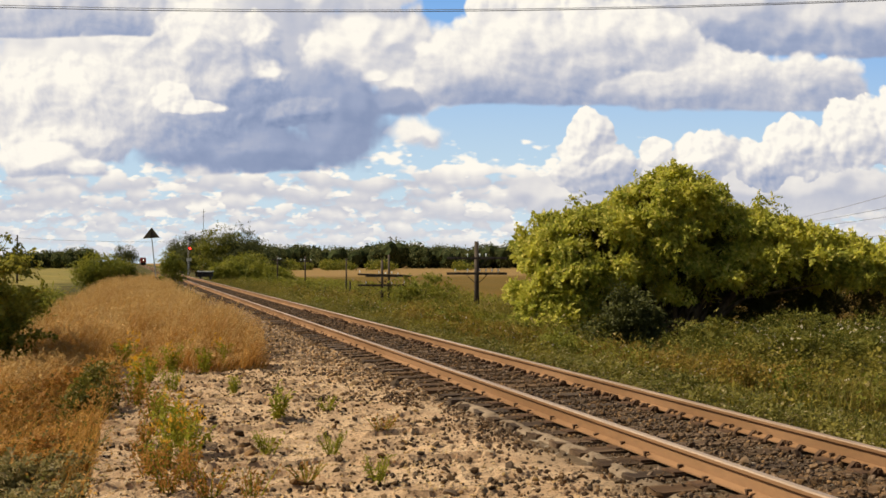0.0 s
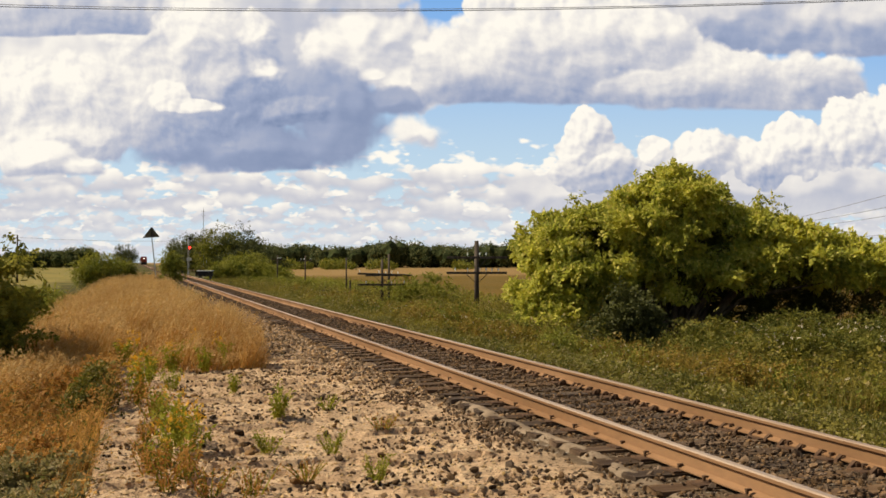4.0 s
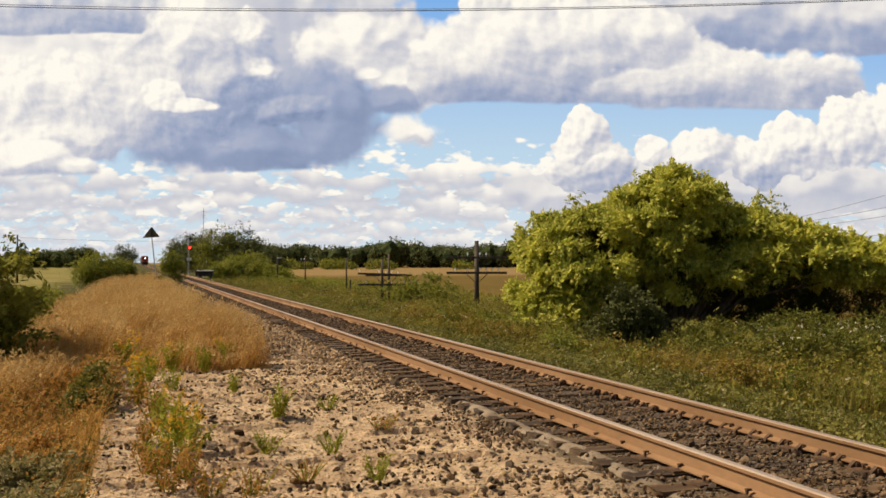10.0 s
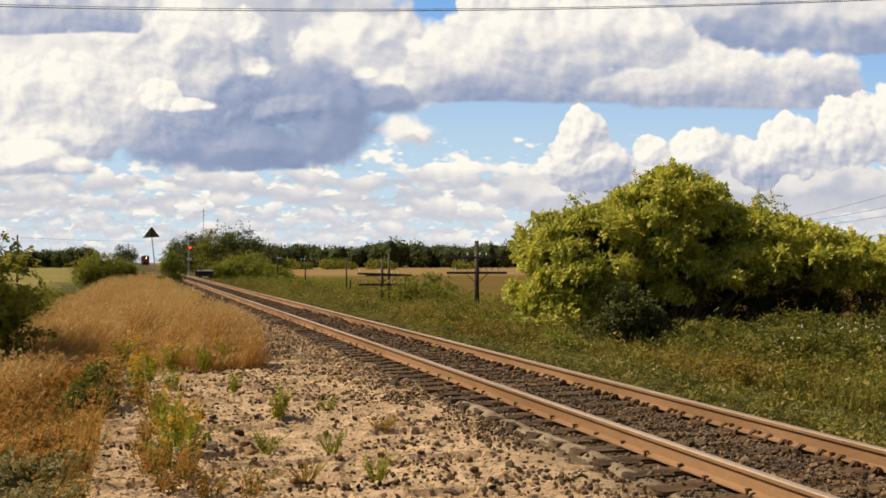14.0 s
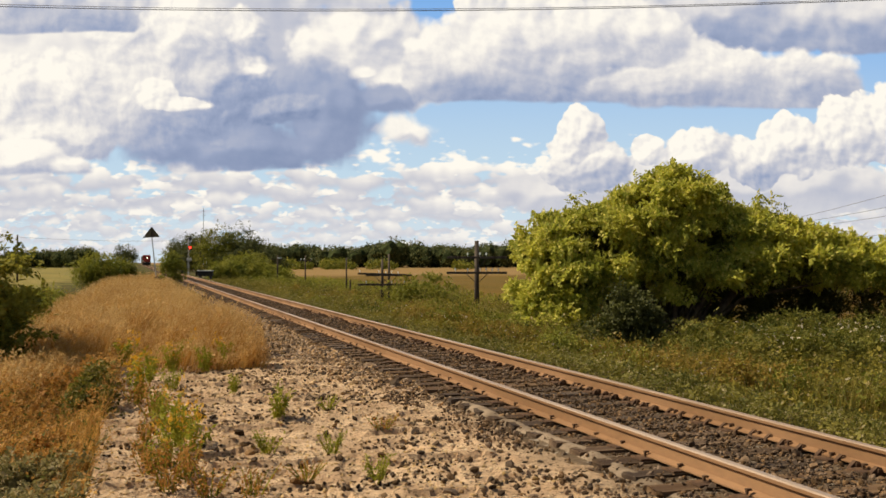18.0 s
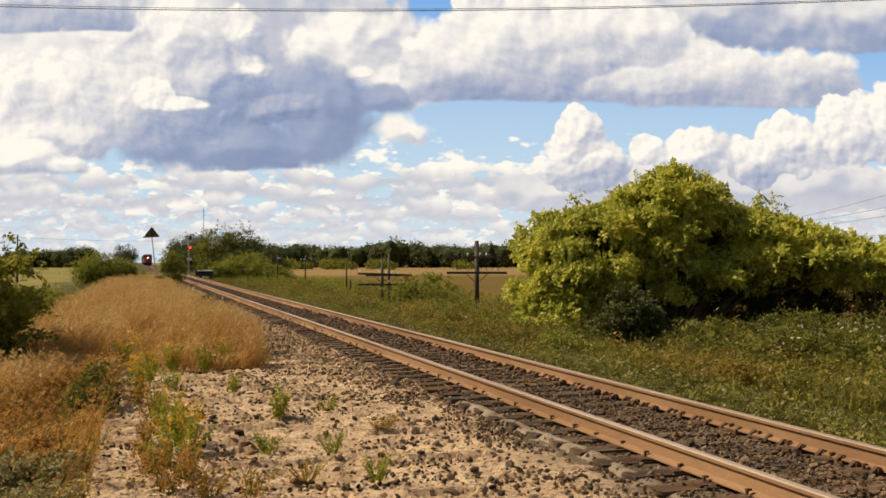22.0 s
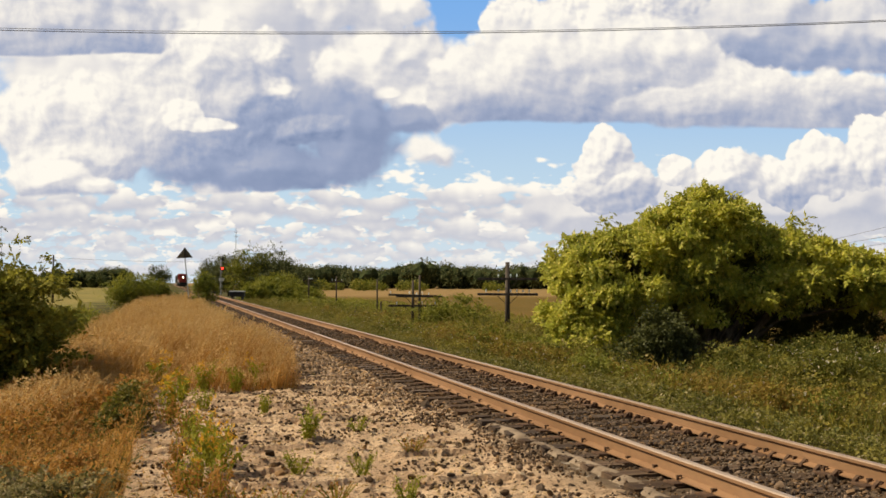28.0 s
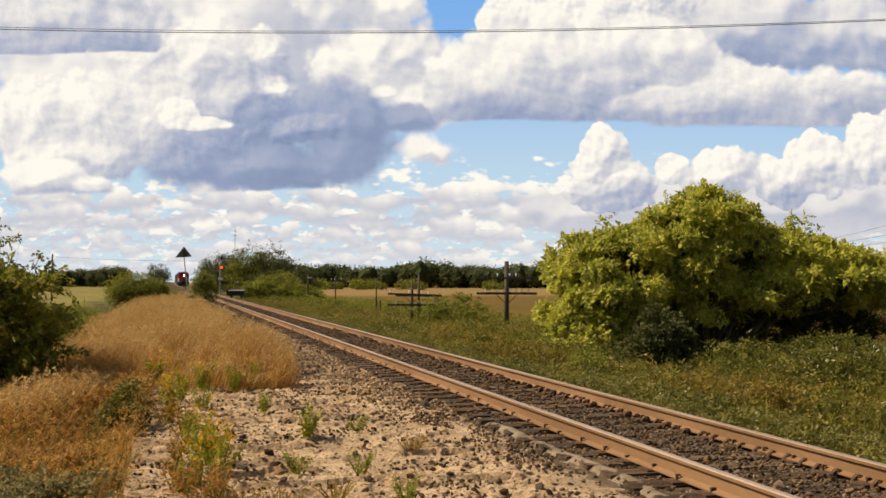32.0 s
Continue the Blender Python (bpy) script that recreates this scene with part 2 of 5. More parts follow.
MAT_SAGE = foliage("grey_green_weed_leaves", (0.14, 0.13, 0.042), (0.38, 0.30, 0.115), (0.46, 0.35, 0.18), 1.5, 0.38, 0.12)
MAT_LIME = foliage("goldenrod_leaves", (0.19, 0.23, 0.02), (0.46, 0.42, 0.05), None, 2.0, 0.4)
MAT_BLOOM = foliage("goldenrod_blooms", (0.66, 0.33, 0.025), (0.85, 0.52, 0.05), None, 2.0, 0.3)
MAT_FLUFF = foliage("seed_fluff", (0.55, 0.46, 0.34), (0.72, 0.64, 0.50), None, 2.0, 0.4)
MAT_GREY = plain("galvanised_steel", (0.42, 0.43, 0.44), 0.5, 0.6)
MAT_WHITE = plain("white_enamel", (0.78, 0.78, 0.76), 0.5)
MAT_BLACK = plain("black_paint", (0.02, 0.02, 0.022), 0.55)
MAT_WIRE = plain("wire_sheath", (0.22, 0.22, 0.25), 0.6)
# near-black green that stands for the shade inside far trees
MAT_CORE = surface("shade_coloured_tree_mass", (0.025, 0.036, 0.014), (0.06, 0.07, 0.026), 0.4, 3.0, 0.95, 0.6, spec=0.05)
MAT_LENS = plain("red_signal_lens", (1.0, 0.03, 0.02), 0.3, 0.0, 6.0)
MAT_GLASS_INS = plain("pale_glass_insulator", (0.72, 0.78, 0.76), 0.15)
MAT_SIGN = surface("weathered_sign_board", (0.10, 0.085, 0.055), (0.17, 0.14, 0.09), 2, 20, 0.85, 0.3)
MAT_RED = surface("faded_red_engine_paint", (0.30, 0.028, 0.020), (0.40, 0.05, 0.032), 0.8, 9, 0.5, 0.05)
MAT_DARK = surface("grimy_black_steel", (0.018, 0.016, 0.015), (0.045, 0.038, 0.032), 1.2, 9, 0.75, 0.1)
MAT_CAR = surface("dull_freight_car_paint", (0.10, 0.085, 0.075), (0.20, 0.18, 0.165), 0.6, 6, 0.7, 0.1)
MAT_PANE = plain("dark_cab_glass", (0.02, 0.025, 0.03), 0.08)
MAT_BEAM = plain("burning_headlight", (1.0, 0.90, 0.72), 0.3, 0.0, 14.0)


def cloud_material():
    """Sky ahead: blue, cumulus heaps lit from the upper left with flat grey floors, and rows of small clouds over the horizon.
    One unit is 1/17.4 of the distance; Y counts from the horizon."""
    m, nt = material("cumulus_sky")
    raw = node(nt, "ShaderNodeSeparateXYZ")
    nt.links.new(stretched(nt, node(nt, "ShaderNodeTexCoord").outputs["Object"], 17.4 / SHEET, 17.4 / SHEET, 17.4 / SHEET), raw.inputs[0])
    X0, Y0 = raw.outputs[0], raw.outputs[2]

    def flat_vec(x, y):
        n = node(nt, "ShaderNodeCombineXYZ")
        feed(nt, n.inputs[0], x)
        feed(nt, n.inputs[1], y)
        return n.outputs[0]

    def shifted(vec, x, y):
        n = node(nt, "ShaderNodeVectorMath", operation="ADD")
        nt.links.new(vec, n.inputs[0])
        n.inputs[1].default_value = (x, y, 0)
        return n.outputs[0]

    def fog(vec, scale, detail, rough, out=0):
        n = node(nt, "ShaderNodeTexNoise")
        n.noise_dimensions = "2D"
        nt.links.new(vec, n.inputs["Vector"])
        for k, x in (("Scale", scale), ("Detail", detail), ("Roughness", rough)):
            n.inputs[k].default_value = x
        return n.outputs[out]

    def cells(vec, scale, detail, rough, smooth=0.35):
        """Rounded heads at several sizes, about 0..1."""
        v = node(nt, "ShaderNodeTexVoronoi")
        v.voronoi_dimensions, v.feature, v.normalize = "2D", "SMOOTH_F1", True
        for k, x in (("Scale", scale), ("Detail", detail), ("Roughness", rough), ("Lacunarity", 2.2), ("Smoothness", smooth)):
            v.inputs[k].default_value = x
        nt.links.new(vec, v.inputs["Vector"])
        return M(nt, "SUBTRACT", 0.85, v.outputs["Distance"])

    def heads(vec):
        return M(nt, "MULTIPLY_ADD", cells(vec, 1.6, 1.9, 0.5, 0.4), 0.85, M(nt, "MULTIPLY_ADD", fog(vec, 1.3, 4, 0.5), 0.6, -0.72))

    def broad(vec):
        """The large heads alone, for light and shade."""
        return M(nt, "MULTIPLY_ADD", cells(vec, 1.6, 0.7, 0.5, 0.5), 0.9, M(nt, "MULTIPLY_ADD", fog(vec, 1.3, 2, 0.5), 0.6, -0.72))

    def gathered(vec, heaps):
        """The fullest of the heaps: 1 in a heap's middle, 0 at its rim. A heap: middle, half width, rise, depth."""
        out = None
        for cx, cy, rx, top, bottom in heaps:
            my, ry = cy + (top - bottom) / 2, (top + bottom) / 2
            at = node(nt, "ShaderNodeVectorMath", operation="MULTIPLY_ADD")
            nt.links.new(vec, at.inputs[0])
            at.inputs[1].default_value, at.inputs[2].default_value = (1 / rx, 1 / ry, 0), (-cx / rx, -my / ry, 0)
            far = node(nt, "ShaderNodeVectorMath", operation="LENGTH")
            nt.links.new(at.outputs[0], far.inputs[0])
            out = far.outputs["Value"] if out is None else M(nt, "SMOOTH_MIN", out, far.outputs["Value"], 0.10)
        return M(nt, "SUBTRACT", 1.0, out)

    plane = flat_vec(X0, Y0)
    bend = node(nt, "ShaderNodeVectorMath", operation="MULTIPLY_ADD")
    nt.links.new(fog(plane, 1.0, 1.0, 0.4, 1), bend.inputs[0])
    bend.inputs[1].default_value = (0.24, 0.18, 0.0)
    nt.links.new(shifted(plane, -0.12, -0.09), bend.inputs[2])
    w = bend.outputs[0]
    wl = shifted(w, -0.16, 0.17)
    h0, b0, b1 = heads(w), broad(w), broad(wl)
    knobs = cells(w, 4.6, 0.7, 0.5, 0.45)
    knob_light = M(nt, "SUBTRACT", knobs, cells(shifted(w, -0.06, 0.065), 4.6, 0.7, 0.5, 0.45))
    knob_edge = M(nt, "MULTIPLY", M(nt, "SUBTRACT", knobs, 0.55), 0.35)
    tiny = M(nt, "SUBTRACT", fog(w, 2.4, 4, 0.55), fog(shifted(w, -0.09, 0.10), 2.4, 4, 0.55))
    drifting = M(nt, "SUBTRACT", fog(stretched(nt, w, 0.6, 1.7, 1.0), 1.0, 4, 0.5), 0.5)
    state = [None, None]

    def overlay(tone, a):
        keep = M(nt, "SUBTRACT", 1.0, a)
        tone = M(nt, "MULTIPLY", M(nt, "ADD", tone, 0.0, clamp=True), a)
        state[0] = tone if state[0] is None else M(nt, "MULTIPLY_ADD", state[0], keep, tone)
        state[1] = a if state[1] is None else M(nt, "MULTIPLY_ADD", state[1], keep, a)

    def layer(heaps, lit, shade, edge=0.10, ragged=0.8, fine=0.35, depth=0.0, floor=None, base=None, drift=0.3, lee=None, knob=0.0):
        """Lays one bank of cloud over those behind it: bright where it faces the sun, grey on the far side, in its depth and towards its floor."""
        g0 = gathered(w, heaps)
        d0 = M(nt, "MULTIPLY_ADD", h0, ragged, g0)
        if knob:
            d0 = M(nt, "MULTIPLY_ADD", knob_edge, knob, d0)
        facing = M(nt, "MULTIPLY_ADD", M(nt, "SUBTRACT", b0, b1), ragged, M(nt, "SUBTRACT", g0, gathered(wl, heaps)))
        a = step(nt, d0, 0.0, edge)
        if base is not None:
            a = M(nt, "MULTIPLY", a, step(nt, M(nt, "MULTIPLY_ADD", drifting, 0.22, M(nt, "MULTIPLY_ADD", h0, 0.05, Y0)), base - 0.03, base + 0.05))
        tone = step(nt, facing, -0.16, 0.28, shade, lit)
        if knob:
            tone = M(nt, "MULTIPLY_ADD", knob_light, 0.7 * knob, tone)
        if depth:
            tone = M(nt, "SUBTRACT", tone, step(nt, d0, 0.15, 0.9, 0.0, depth))
        if floor:
            y_low, y_high, drop = floor
            tone = M(nt, "SUBTRACT", tone, step(nt, M(nt, "MULTIPLY_ADD", drifting, 0.7, M(nt, "MULTIPLY_ADD", h0, -0.14, Y0)), y_high, y_low, 0.0, drop))
        if lee:
            aslant = M(nt, "MULTIPLY_ADD", Y0, -1.3, M(nt, "MULTIPLY_ADD", h0, -0.6, X0))
            tone = M(nt, "SUBTRACT", tone, step(nt, aslant, lee[0], lee[1], 0.0, lee[2]))
        tone = M(nt, "MULTIPLY_ADD", tiny, 0.9 * fine, tone)
        tone = M(nt, "MULTIPLY_ADD", drifting, drift, tone)
        overlay(tone, a)

    # rows of small flat-floored clouds over the horizon, the far ones lowest
    for k, (at, rise, wide) in enumerate(((0.10, 0.22, 2.6), (0.30, 0.26, 2.3), (0.50, 0.30, 2.0), (0.70, 0.32, 1.8), (0.88, 0.36, 1.5), (1.08, 0.40, 1.3), (1.30, 0.40, 1.1))):
        level = M(nt, "MULTIPLY_ADD", M(nt, "SUBTRACT", fog(flat_vec(X0, 3.7 * k), 0.9, 3, 0.6), 0.5), 0.60, at)
        v = M(nt, "DIVIDE", M(nt, "SUBTRACT", Y0, level), rise)
        spread = flat_vec(M(nt, "MULTIPLY_ADD", X0, 1.25 * wide, 11.3 * k), M(nt, "MULTIPLY", Y0, 2.6 * wide))
        n0 = M(nt, "MULTIPLY_ADD", cells(spread, 1.5, 1.5, 0.5), 0.55, M(nt, "MULTIPLY", fog(spread, 0.7, 3, 0.5), 0.95))
        d = M(nt, "SUBTRACT", M(nt, "SUBTRACT", n0, 0.62), M(nt, "MULTIPLY", M(nt, "MAXIMUM", v, 0.0), 0.15))
        a = M(nt, "MULTIPLY", step(nt, d, -0.02, 0.09), step(nt, v, -0.18, 0.24))
        tone = M(nt, "MULTIPLY_ADD", M(nt, "SUBTRACT", n0, 0.78), 0.9, step(nt, v, 0.0, 1.2, 0.61, 0.96))
        tone = M(nt, "SUBTRACT", tone, step(nt, d, 0.05, 0.35, 0.0, 0.15))
        overlay(tone, a)

    # pale veils high up
    layer([(-6.2, 3.6, 2.6, 1.8, 1.6), (-4.2, 4.6, 2.2, 1.4, 1.0)], 0.95, 0.70, 0.3, 0.6, 0.1)
    layer([(-2.9, 3.9, 1.3, 1.3, 1.7)], 0.64, 0.50, 0.4, 0.5, 0.1)
    layer([(-1.4, 3.85, 1.35, 1.0, 0.95), (-0.5, 3.3, 1.2, 0.7, 0.65), (-2.1, 4.9, 0.9, 0.8, 0.5), (-1.3, 4.9, 0.7, 0.4, 0.5)], 1.0, 0.66, 0.25, 0.9, 0.3, drift=0.4)
    # slate-blue underside
    layer([(-2.05, 2.65, 1.15, 0.95, 1.1), (-1.05, 2.85, 0.85, 0.30, 0.3), (-3.7, 2.05, 2.5, 0.6, 0.6)], 0.33, 0.15, 0.45, 0.85, 0.15, base=1.60, drift=0.30)
    layer([(-0.62, 2.3, 0.6, 0.36, 0.26), (-1.3, 3.3, 0.3, 0.2, 0.16)], 0.92, 0.66, 0.6, 1.3, 0.2)
    # the great heap
    layer([(-3.9, 3.1, 1.0, 1.2, 0.9), (-4.6, 3.9, 1.1, 0.9, 0.7), (-3.5, 4.1, 0.5, 0.45, 0.5), (-5.5, 4.0, 0.8, 0.5, 0.5), (-5.0, 2.9, 1.8, 1.0, 1.0), (-2.75, 2.68, 0.80, 0.34, 0.30), (-6.5, 3.1, 1.1, 0.7, 0.8),
           (-7.5, 2.95, 1.1, 0.8, 0.9), (-7.2, 2.3, 1.0, 0.5, 0.5), (-6.3, 2.15, 0.9, 0.48, 0.42)], 1.0, 0.76, 0.22, 0.75, 0.5, 0.04, None, 1.66, 0.30, (-10.2, -6.4, 0.58), 0.3)
    layer([(-5.0, 2.86, 0.44, 0.44, 0.2), (-4.65, 2.78, 0.66, 0.18, 0.14)], 1.0, 0.84, 0.25, 0.9, 0.3, base=2.70, knob=0.7)
    layer([(-3.3, 3.36, 0.42, 0.3, 0.2), (-3.5, 4.15, 0.36, 0.36, 0.4)], 0.96, 0.74, 0.9, 1.2, 0.3, knob=0.7)
    # dull shelf, upper left, and the small heap below it
    layer([(-7.4, 4.5, 2.4, 0.9, 0.65)], 0.90, 0.54, 0.2, 0.7, 0.5, 0.1, (4.0, 4.5, 0.20), 4.04)
    layer([(-7.4, 1.85, 0.85, 0.36, 0.4), (-6.7, 1.70, 0.6, 0.24, 0.3)], 1.0, 0.70, 0.2, 0.7, 0.4, 0.0, (1.5, 1.8, 0.25), 1.54)
    # long bank with a flat floor
    layer([(4.9, 4.4, 1.9, 0.8, 0.9), (7.4, 4.3, 1.7, 0.8, 0.8)], 0.86, 0.46, 0.12, 0.7, 0.3, 0.1, (3.65, 4.4, 0.22), 3.70)
    layer([(1.0, 4.55, 0.75, 0.55, 0.6), (2.3, 4.6, 1.1, 0.9, 0.8), (3.5, 5.1, 0.9, 0.5, 0.5)], 1.0, 0.70, 0.14, 0.9, 0.5, knob=0.8)
    layer([(0.35, 3.35, 1.0, 0.9, 0.75), (1.2, 3.9, 1.3, 0.9, 1.3), (2.8, 3.6, 2.0, 1.1, 1.1), (4.4, 3.4, 1.6, 0.55, 1.0)], 1.0, 0.70, 0.16, 0.8, 0.4, 0.08, (2.70, 4.0, 0.38), 2.80, knob=0.2)
    layer([(4.2, 3.15, 1.6, 0.40, 0.6), (5.2, 3.25, 1.5, 0.5, 0.8), (6.4, 3.2, 1.1, 0.58, 0.7)], 0.92, 0.70, 0.25, 0.8, 0.4, 0.06, (2.70, 3.6, 0.32), 2.74, knob=0.25)
    # towers behind the tree
    layer([(5.2, 1.3, 3.6, 0.6, 0.6), (2.0, 1.2, 1.1, 0.4, 0.4)], 0.80, 0.56, 0.2, 0.6, 0.15)
    layer([(2.5, 2.32, 0.44, 0.42, 0.5), (2.3, 2.0, 0.38, 0.35, 0.4), (2.65, 1.65, 0.8, 0.5, 0.45), (3.65, 2.05, 0.32, 0.24, 0.3), (4.6, 1.9, 0.7, 0.48, 0.5), (5.5, 1.8, 0.65, 0.44, 0.5),
           (6.2, 2.1, 0.7, 0.5, 0.6), (7.2, 2.35, 0.75, 0.6, 0.7), (7.9, 2.5, 0.6, 0.6, 0.8)], 1.0, 0.68, 0.09, 0.85, 0.5, 0.04, (1.25, 2.0, 0.24), knob=0.65)
    light = M(nt, "DIVIDE", state[0], M(nt, "MAXIMUM", state[1], 0.01))
    ramp = node(nt, "ShaderNodeValToRGB")
    ramp.color_ramp.elements[0].position, ramp.color_ramp.elements[0].color = 0.0, (0.195, 0.27, 0.465, 1)
    ramp.color_ramp.elements[1].position, ramp.color_ramp.elements[1].color = 1.0, (0.985, 0.978, 0.945, 1)
    for at, c in ((0.3, (0.325, 0.40, 0.60, 1)), (0.6, (0.56, 0.595, 0.71, 1)), (0.82, (0.80, 0.805, 0.835, 1))):
        ramp.color_ramp.elements.new(at).color = c
    nt.links.new(light, ramp.inputs[0])
    blue = blend(nt, step(nt, Y0, 0.8, 5.2), (0.54, 0.73, 0.90), (0.19, 0.44, 0.90))
    haze = step(nt, Y0, 1.4, 0.0, 0.0, 0.5)
    col = blend(nt, haze, blend(nt, state[1], blue, ramp.outputs[0]), (0.72, 0.77, 0.86))
    rim = M(nt, "MULTIPLY", step(nt, M(nt, "ABSOLUTE", X0), 11.5, 9.4), step(nt, Y0, 7.4, 5.6))
    em, tr, mx = node(nt, "ShaderNodeEmission"), node(nt, "ShaderNodeBsdfTransparent"), node(nt, "ShaderNodeMixShader")
    nt.links.new(col, em.inputs[0])
    em.inputs[1].default_value = 0.92
    nt.links.new(rim, mx.inputs[0])
    nt.links.new(tr.outputs[0], mx.inputs[1])
    nt.links.new(em.outputs[0], mx.inputs[2])
    close(nt, mx.outputs[0])
    m.cycles.emission_sampling = "NONE"
    return m


SHEET = 3800.0
MAT_CLOUD = cloud_material()


# ---- building helpers ----
rng = np.random.default_rng(7)


def net(name, V, F, mat, parent=None, smooth=False):
    """A mesh object from arrays of corners and triangles."""
    V, F = np.asarray(V, np.float32), np.asarray(F, np.int32)
    me = bpy.data.meshes.new(name)
    me.vertices.add(len(V))
    me.vertices.foreach_set("co", V.ravel())
    me.loops.add(F.size)
    me.loops.foreach_set("vertex_index", F.ravel())
    me.polygons.add(len(F))
    me.polygons.foreach_set("loop_start", np.arange(0, F.size, 3, dtype=np.int32))
    me.polygons.foreach_set("use_smooth", np.full(len(F), smooth))
    me.update(calc_edges=True)
    me.validate()
    for one in (mat if isinstance(mat, (list, tuple)) else [mat]):
        me.materials.append(one)
    ob = new(name, me)
    ob.parent = parent
    return ob


def part(name, bm, mat, parent, label="", smooth=False):
    """A bmesh as one mesh object under a thing or a part."""
    me = bpy.data.meshes.new(name)
    bmesh.ops.recalc_face_normals(bm, faces=bm.faces)
    for f in bm.faces:
        f.smooth = smooth
    bm.to_mesh(me)
    bm.free()
    me.materials.append(mat)
    ob = new(name, me)
    ob.parent = parent
    return tagged(ob, label)


def thing(name, x, y, z, label, category, group="", kind="", turn=0.0):
    ob = new(name)
    ob.matrix_basis = pose(x, y, z, 0, 0, turn)
    return tagged(ob, label, category, group, kind)


def box(bm, x, y, z, sx, sy, sz, bevel=0.0, m=None):
    """A block centred on x, y with its foot at z."""
    made = bmesh.ops.create_cube(bm, size=1.0)["verts"]
    bmesh.ops.scale(bm, vec=(sx, sy, sz), verts=made)
    if m:
        bmesh.ops.transform(bm, matrix=m, verts=made)
    bmesh.ops.translate(bm, vec=(x, y, z + sz / 2), verts=made)
    if bevel:
        edges = list({e for v in made for e in v.link_edges})
        bmesh.ops.bevel(bm, geom=edges, offset=bevel, segments=2, profile=0.6, affect="EDGES")
    return bm


def rod(bm, a, b, ra, rb=None, seg=10):
    """A tapered round bar from a to b."""
    a, b = Vector(a), Vector(b)
    made = bmesh.ops.create_cone(bm, cap_ends=True, segments=seg, radius1=ra, radius2=ra if rb is None else rb, depth=(b - a).length)["verts"]
    turn = (b - a).to_track_quat("Z", "Y").to_matrix().to_4x4()
    bmesh.ops.transform(bm, matrix=Matrix.Translation((a + b) / 2) @ turn, verts=made)
    return bm


def prism(bm, outline, y0, y1):
    """An outline in x, z, drawn out from y0 to y1."""
    a = [bm.verts.new((x, y0, z)) for x, z in outline]
    b = [bm.verts.new((x, y1, z)) for x, z in outline]
    n = len(a)
    for i in range(n):
        bm.faces.new((a[i], a[(i + 1) % n], b[(i + 1) % n], b[i]))
    bm.faces.new(a[::-1])
    bm.faces.new(b)
    return bm


LATTICE = rng.random((256, 256))


def lumps(x, y, octaves=4, gain=0.5):
    """Smooth value noise in 0..1, for arrays."""
    x, y = np.asarray(x, float), np.asarray(y, float)
    out, amp, total = 0.0, 1.0, 0.0
    for k in range(octaves):
        fx, fy = x * 2 ** k + 17.3 * k, y * 2 ** k + 5.1 * k
        ix, iy = np.floor(fx).astype(int), np.floor(fy).astype(int)
        tx, ty = fx - ix, fy - iy
        tx, ty = tx * tx * (3 - 2 * tx), ty * ty * (3 - 2 * ty)
        a, b = LATTICE[ix % 256, iy % 256], LATTICE[(ix + 1) % 256, iy % 256]
        c, d = LATTICE[ix % 256, (iy + 1) % 256], LATTICE[(ix + 1) % 256, (iy + 1) % 256]
        out = out + amp * ((a * (1 - tx) + b * tx) * (1 - ty) + (c * (1 - tx) + d * tx) * ty)
        total += amp
        amp *= gain
    return out / total


def ease(v, lo, hi):
    t = np.clip((np.asarray(v, float) - lo) / (hi - lo), 0, 1)
    return t * t * (3 - 2 * t)


def land(x, y):
    """Height of the ground: a low bank that carries track and platform, and fields below it on both sides."""
    x, y = np.asarray(x, float), np.asarray(y, float)
    h = -0.10 - 0.28 * ease(x, -0.4, -1.0) * ease(y, 18.5, 15.5) - 1.25 * ease(x, -1.2, -6.0) - 1.15 * ease(x, 7.2, 13.0)
    rough = (lumps(x * 0.35, y * 0.35, 4) - 0.5) * 0.35
    return h + rough * (ease(x, -0.6, -4) + ease(x, 8.0, 11))


def spun(n, tilt=0.4):
    """n random turns: any heading, leaning by about tilt radians."""
    a, b, c = rng.uniform(0, 2 * np.pi, n), rng.normal(0, tilt, n), rng.normal(0, tilt, n)
    ca, sa, cb, sb, cc, sc = np.cos(a), np.sin(a), np.cos(b), np.sin(b), np.cos(c), np.sin(c)
    z, one = np.zeros(n), np.ones(n)
    Rz = np.stack([ca, -sa, z, sa, ca, z, z, z, one], 1).reshape(n, 3, 3)
    Rx = np.stack([one, z, z, z, cb, -sb, z, sb, cb], 1).reshape(n, 3, 3)
    Ry = np.stack([cc, z, sc, z, one, z, -sc, z, cc], 1).reshape(n, 3, 3)
    return Rz @ Rx @ Ry


def strewn(tv, tf, P, R, S):
    """Copies of a small form (corners tv, triangles tf) at places P, turns R, sizes S, as one pair of arrays."""
    tv, tf, S = np.asarray(tv, float), np.asarray(tf, int), np.asarray(S, float)
    S = S.reshape(-1, 1, 1) if S.ndim == 1 else S[:, None, :]
    V = np.einsum("nij,nkj->nki", R, tv[None] * S) + np.asarray(P)[:, None]
    F = tf[None] + (np.arange(len(P)) * len(tv))[:, None, None]
    return V.reshape(-1, 3), F.reshape(-1, 3)


def heaped(*pairs):
    Vs, Fs, k = [], [], 0
    for V, F in pairs:
        Vs.append(V)
        Fs.append(F + k)
        k += len(V)
    return np.concatenate(Vs), np.concatenate(Fs)


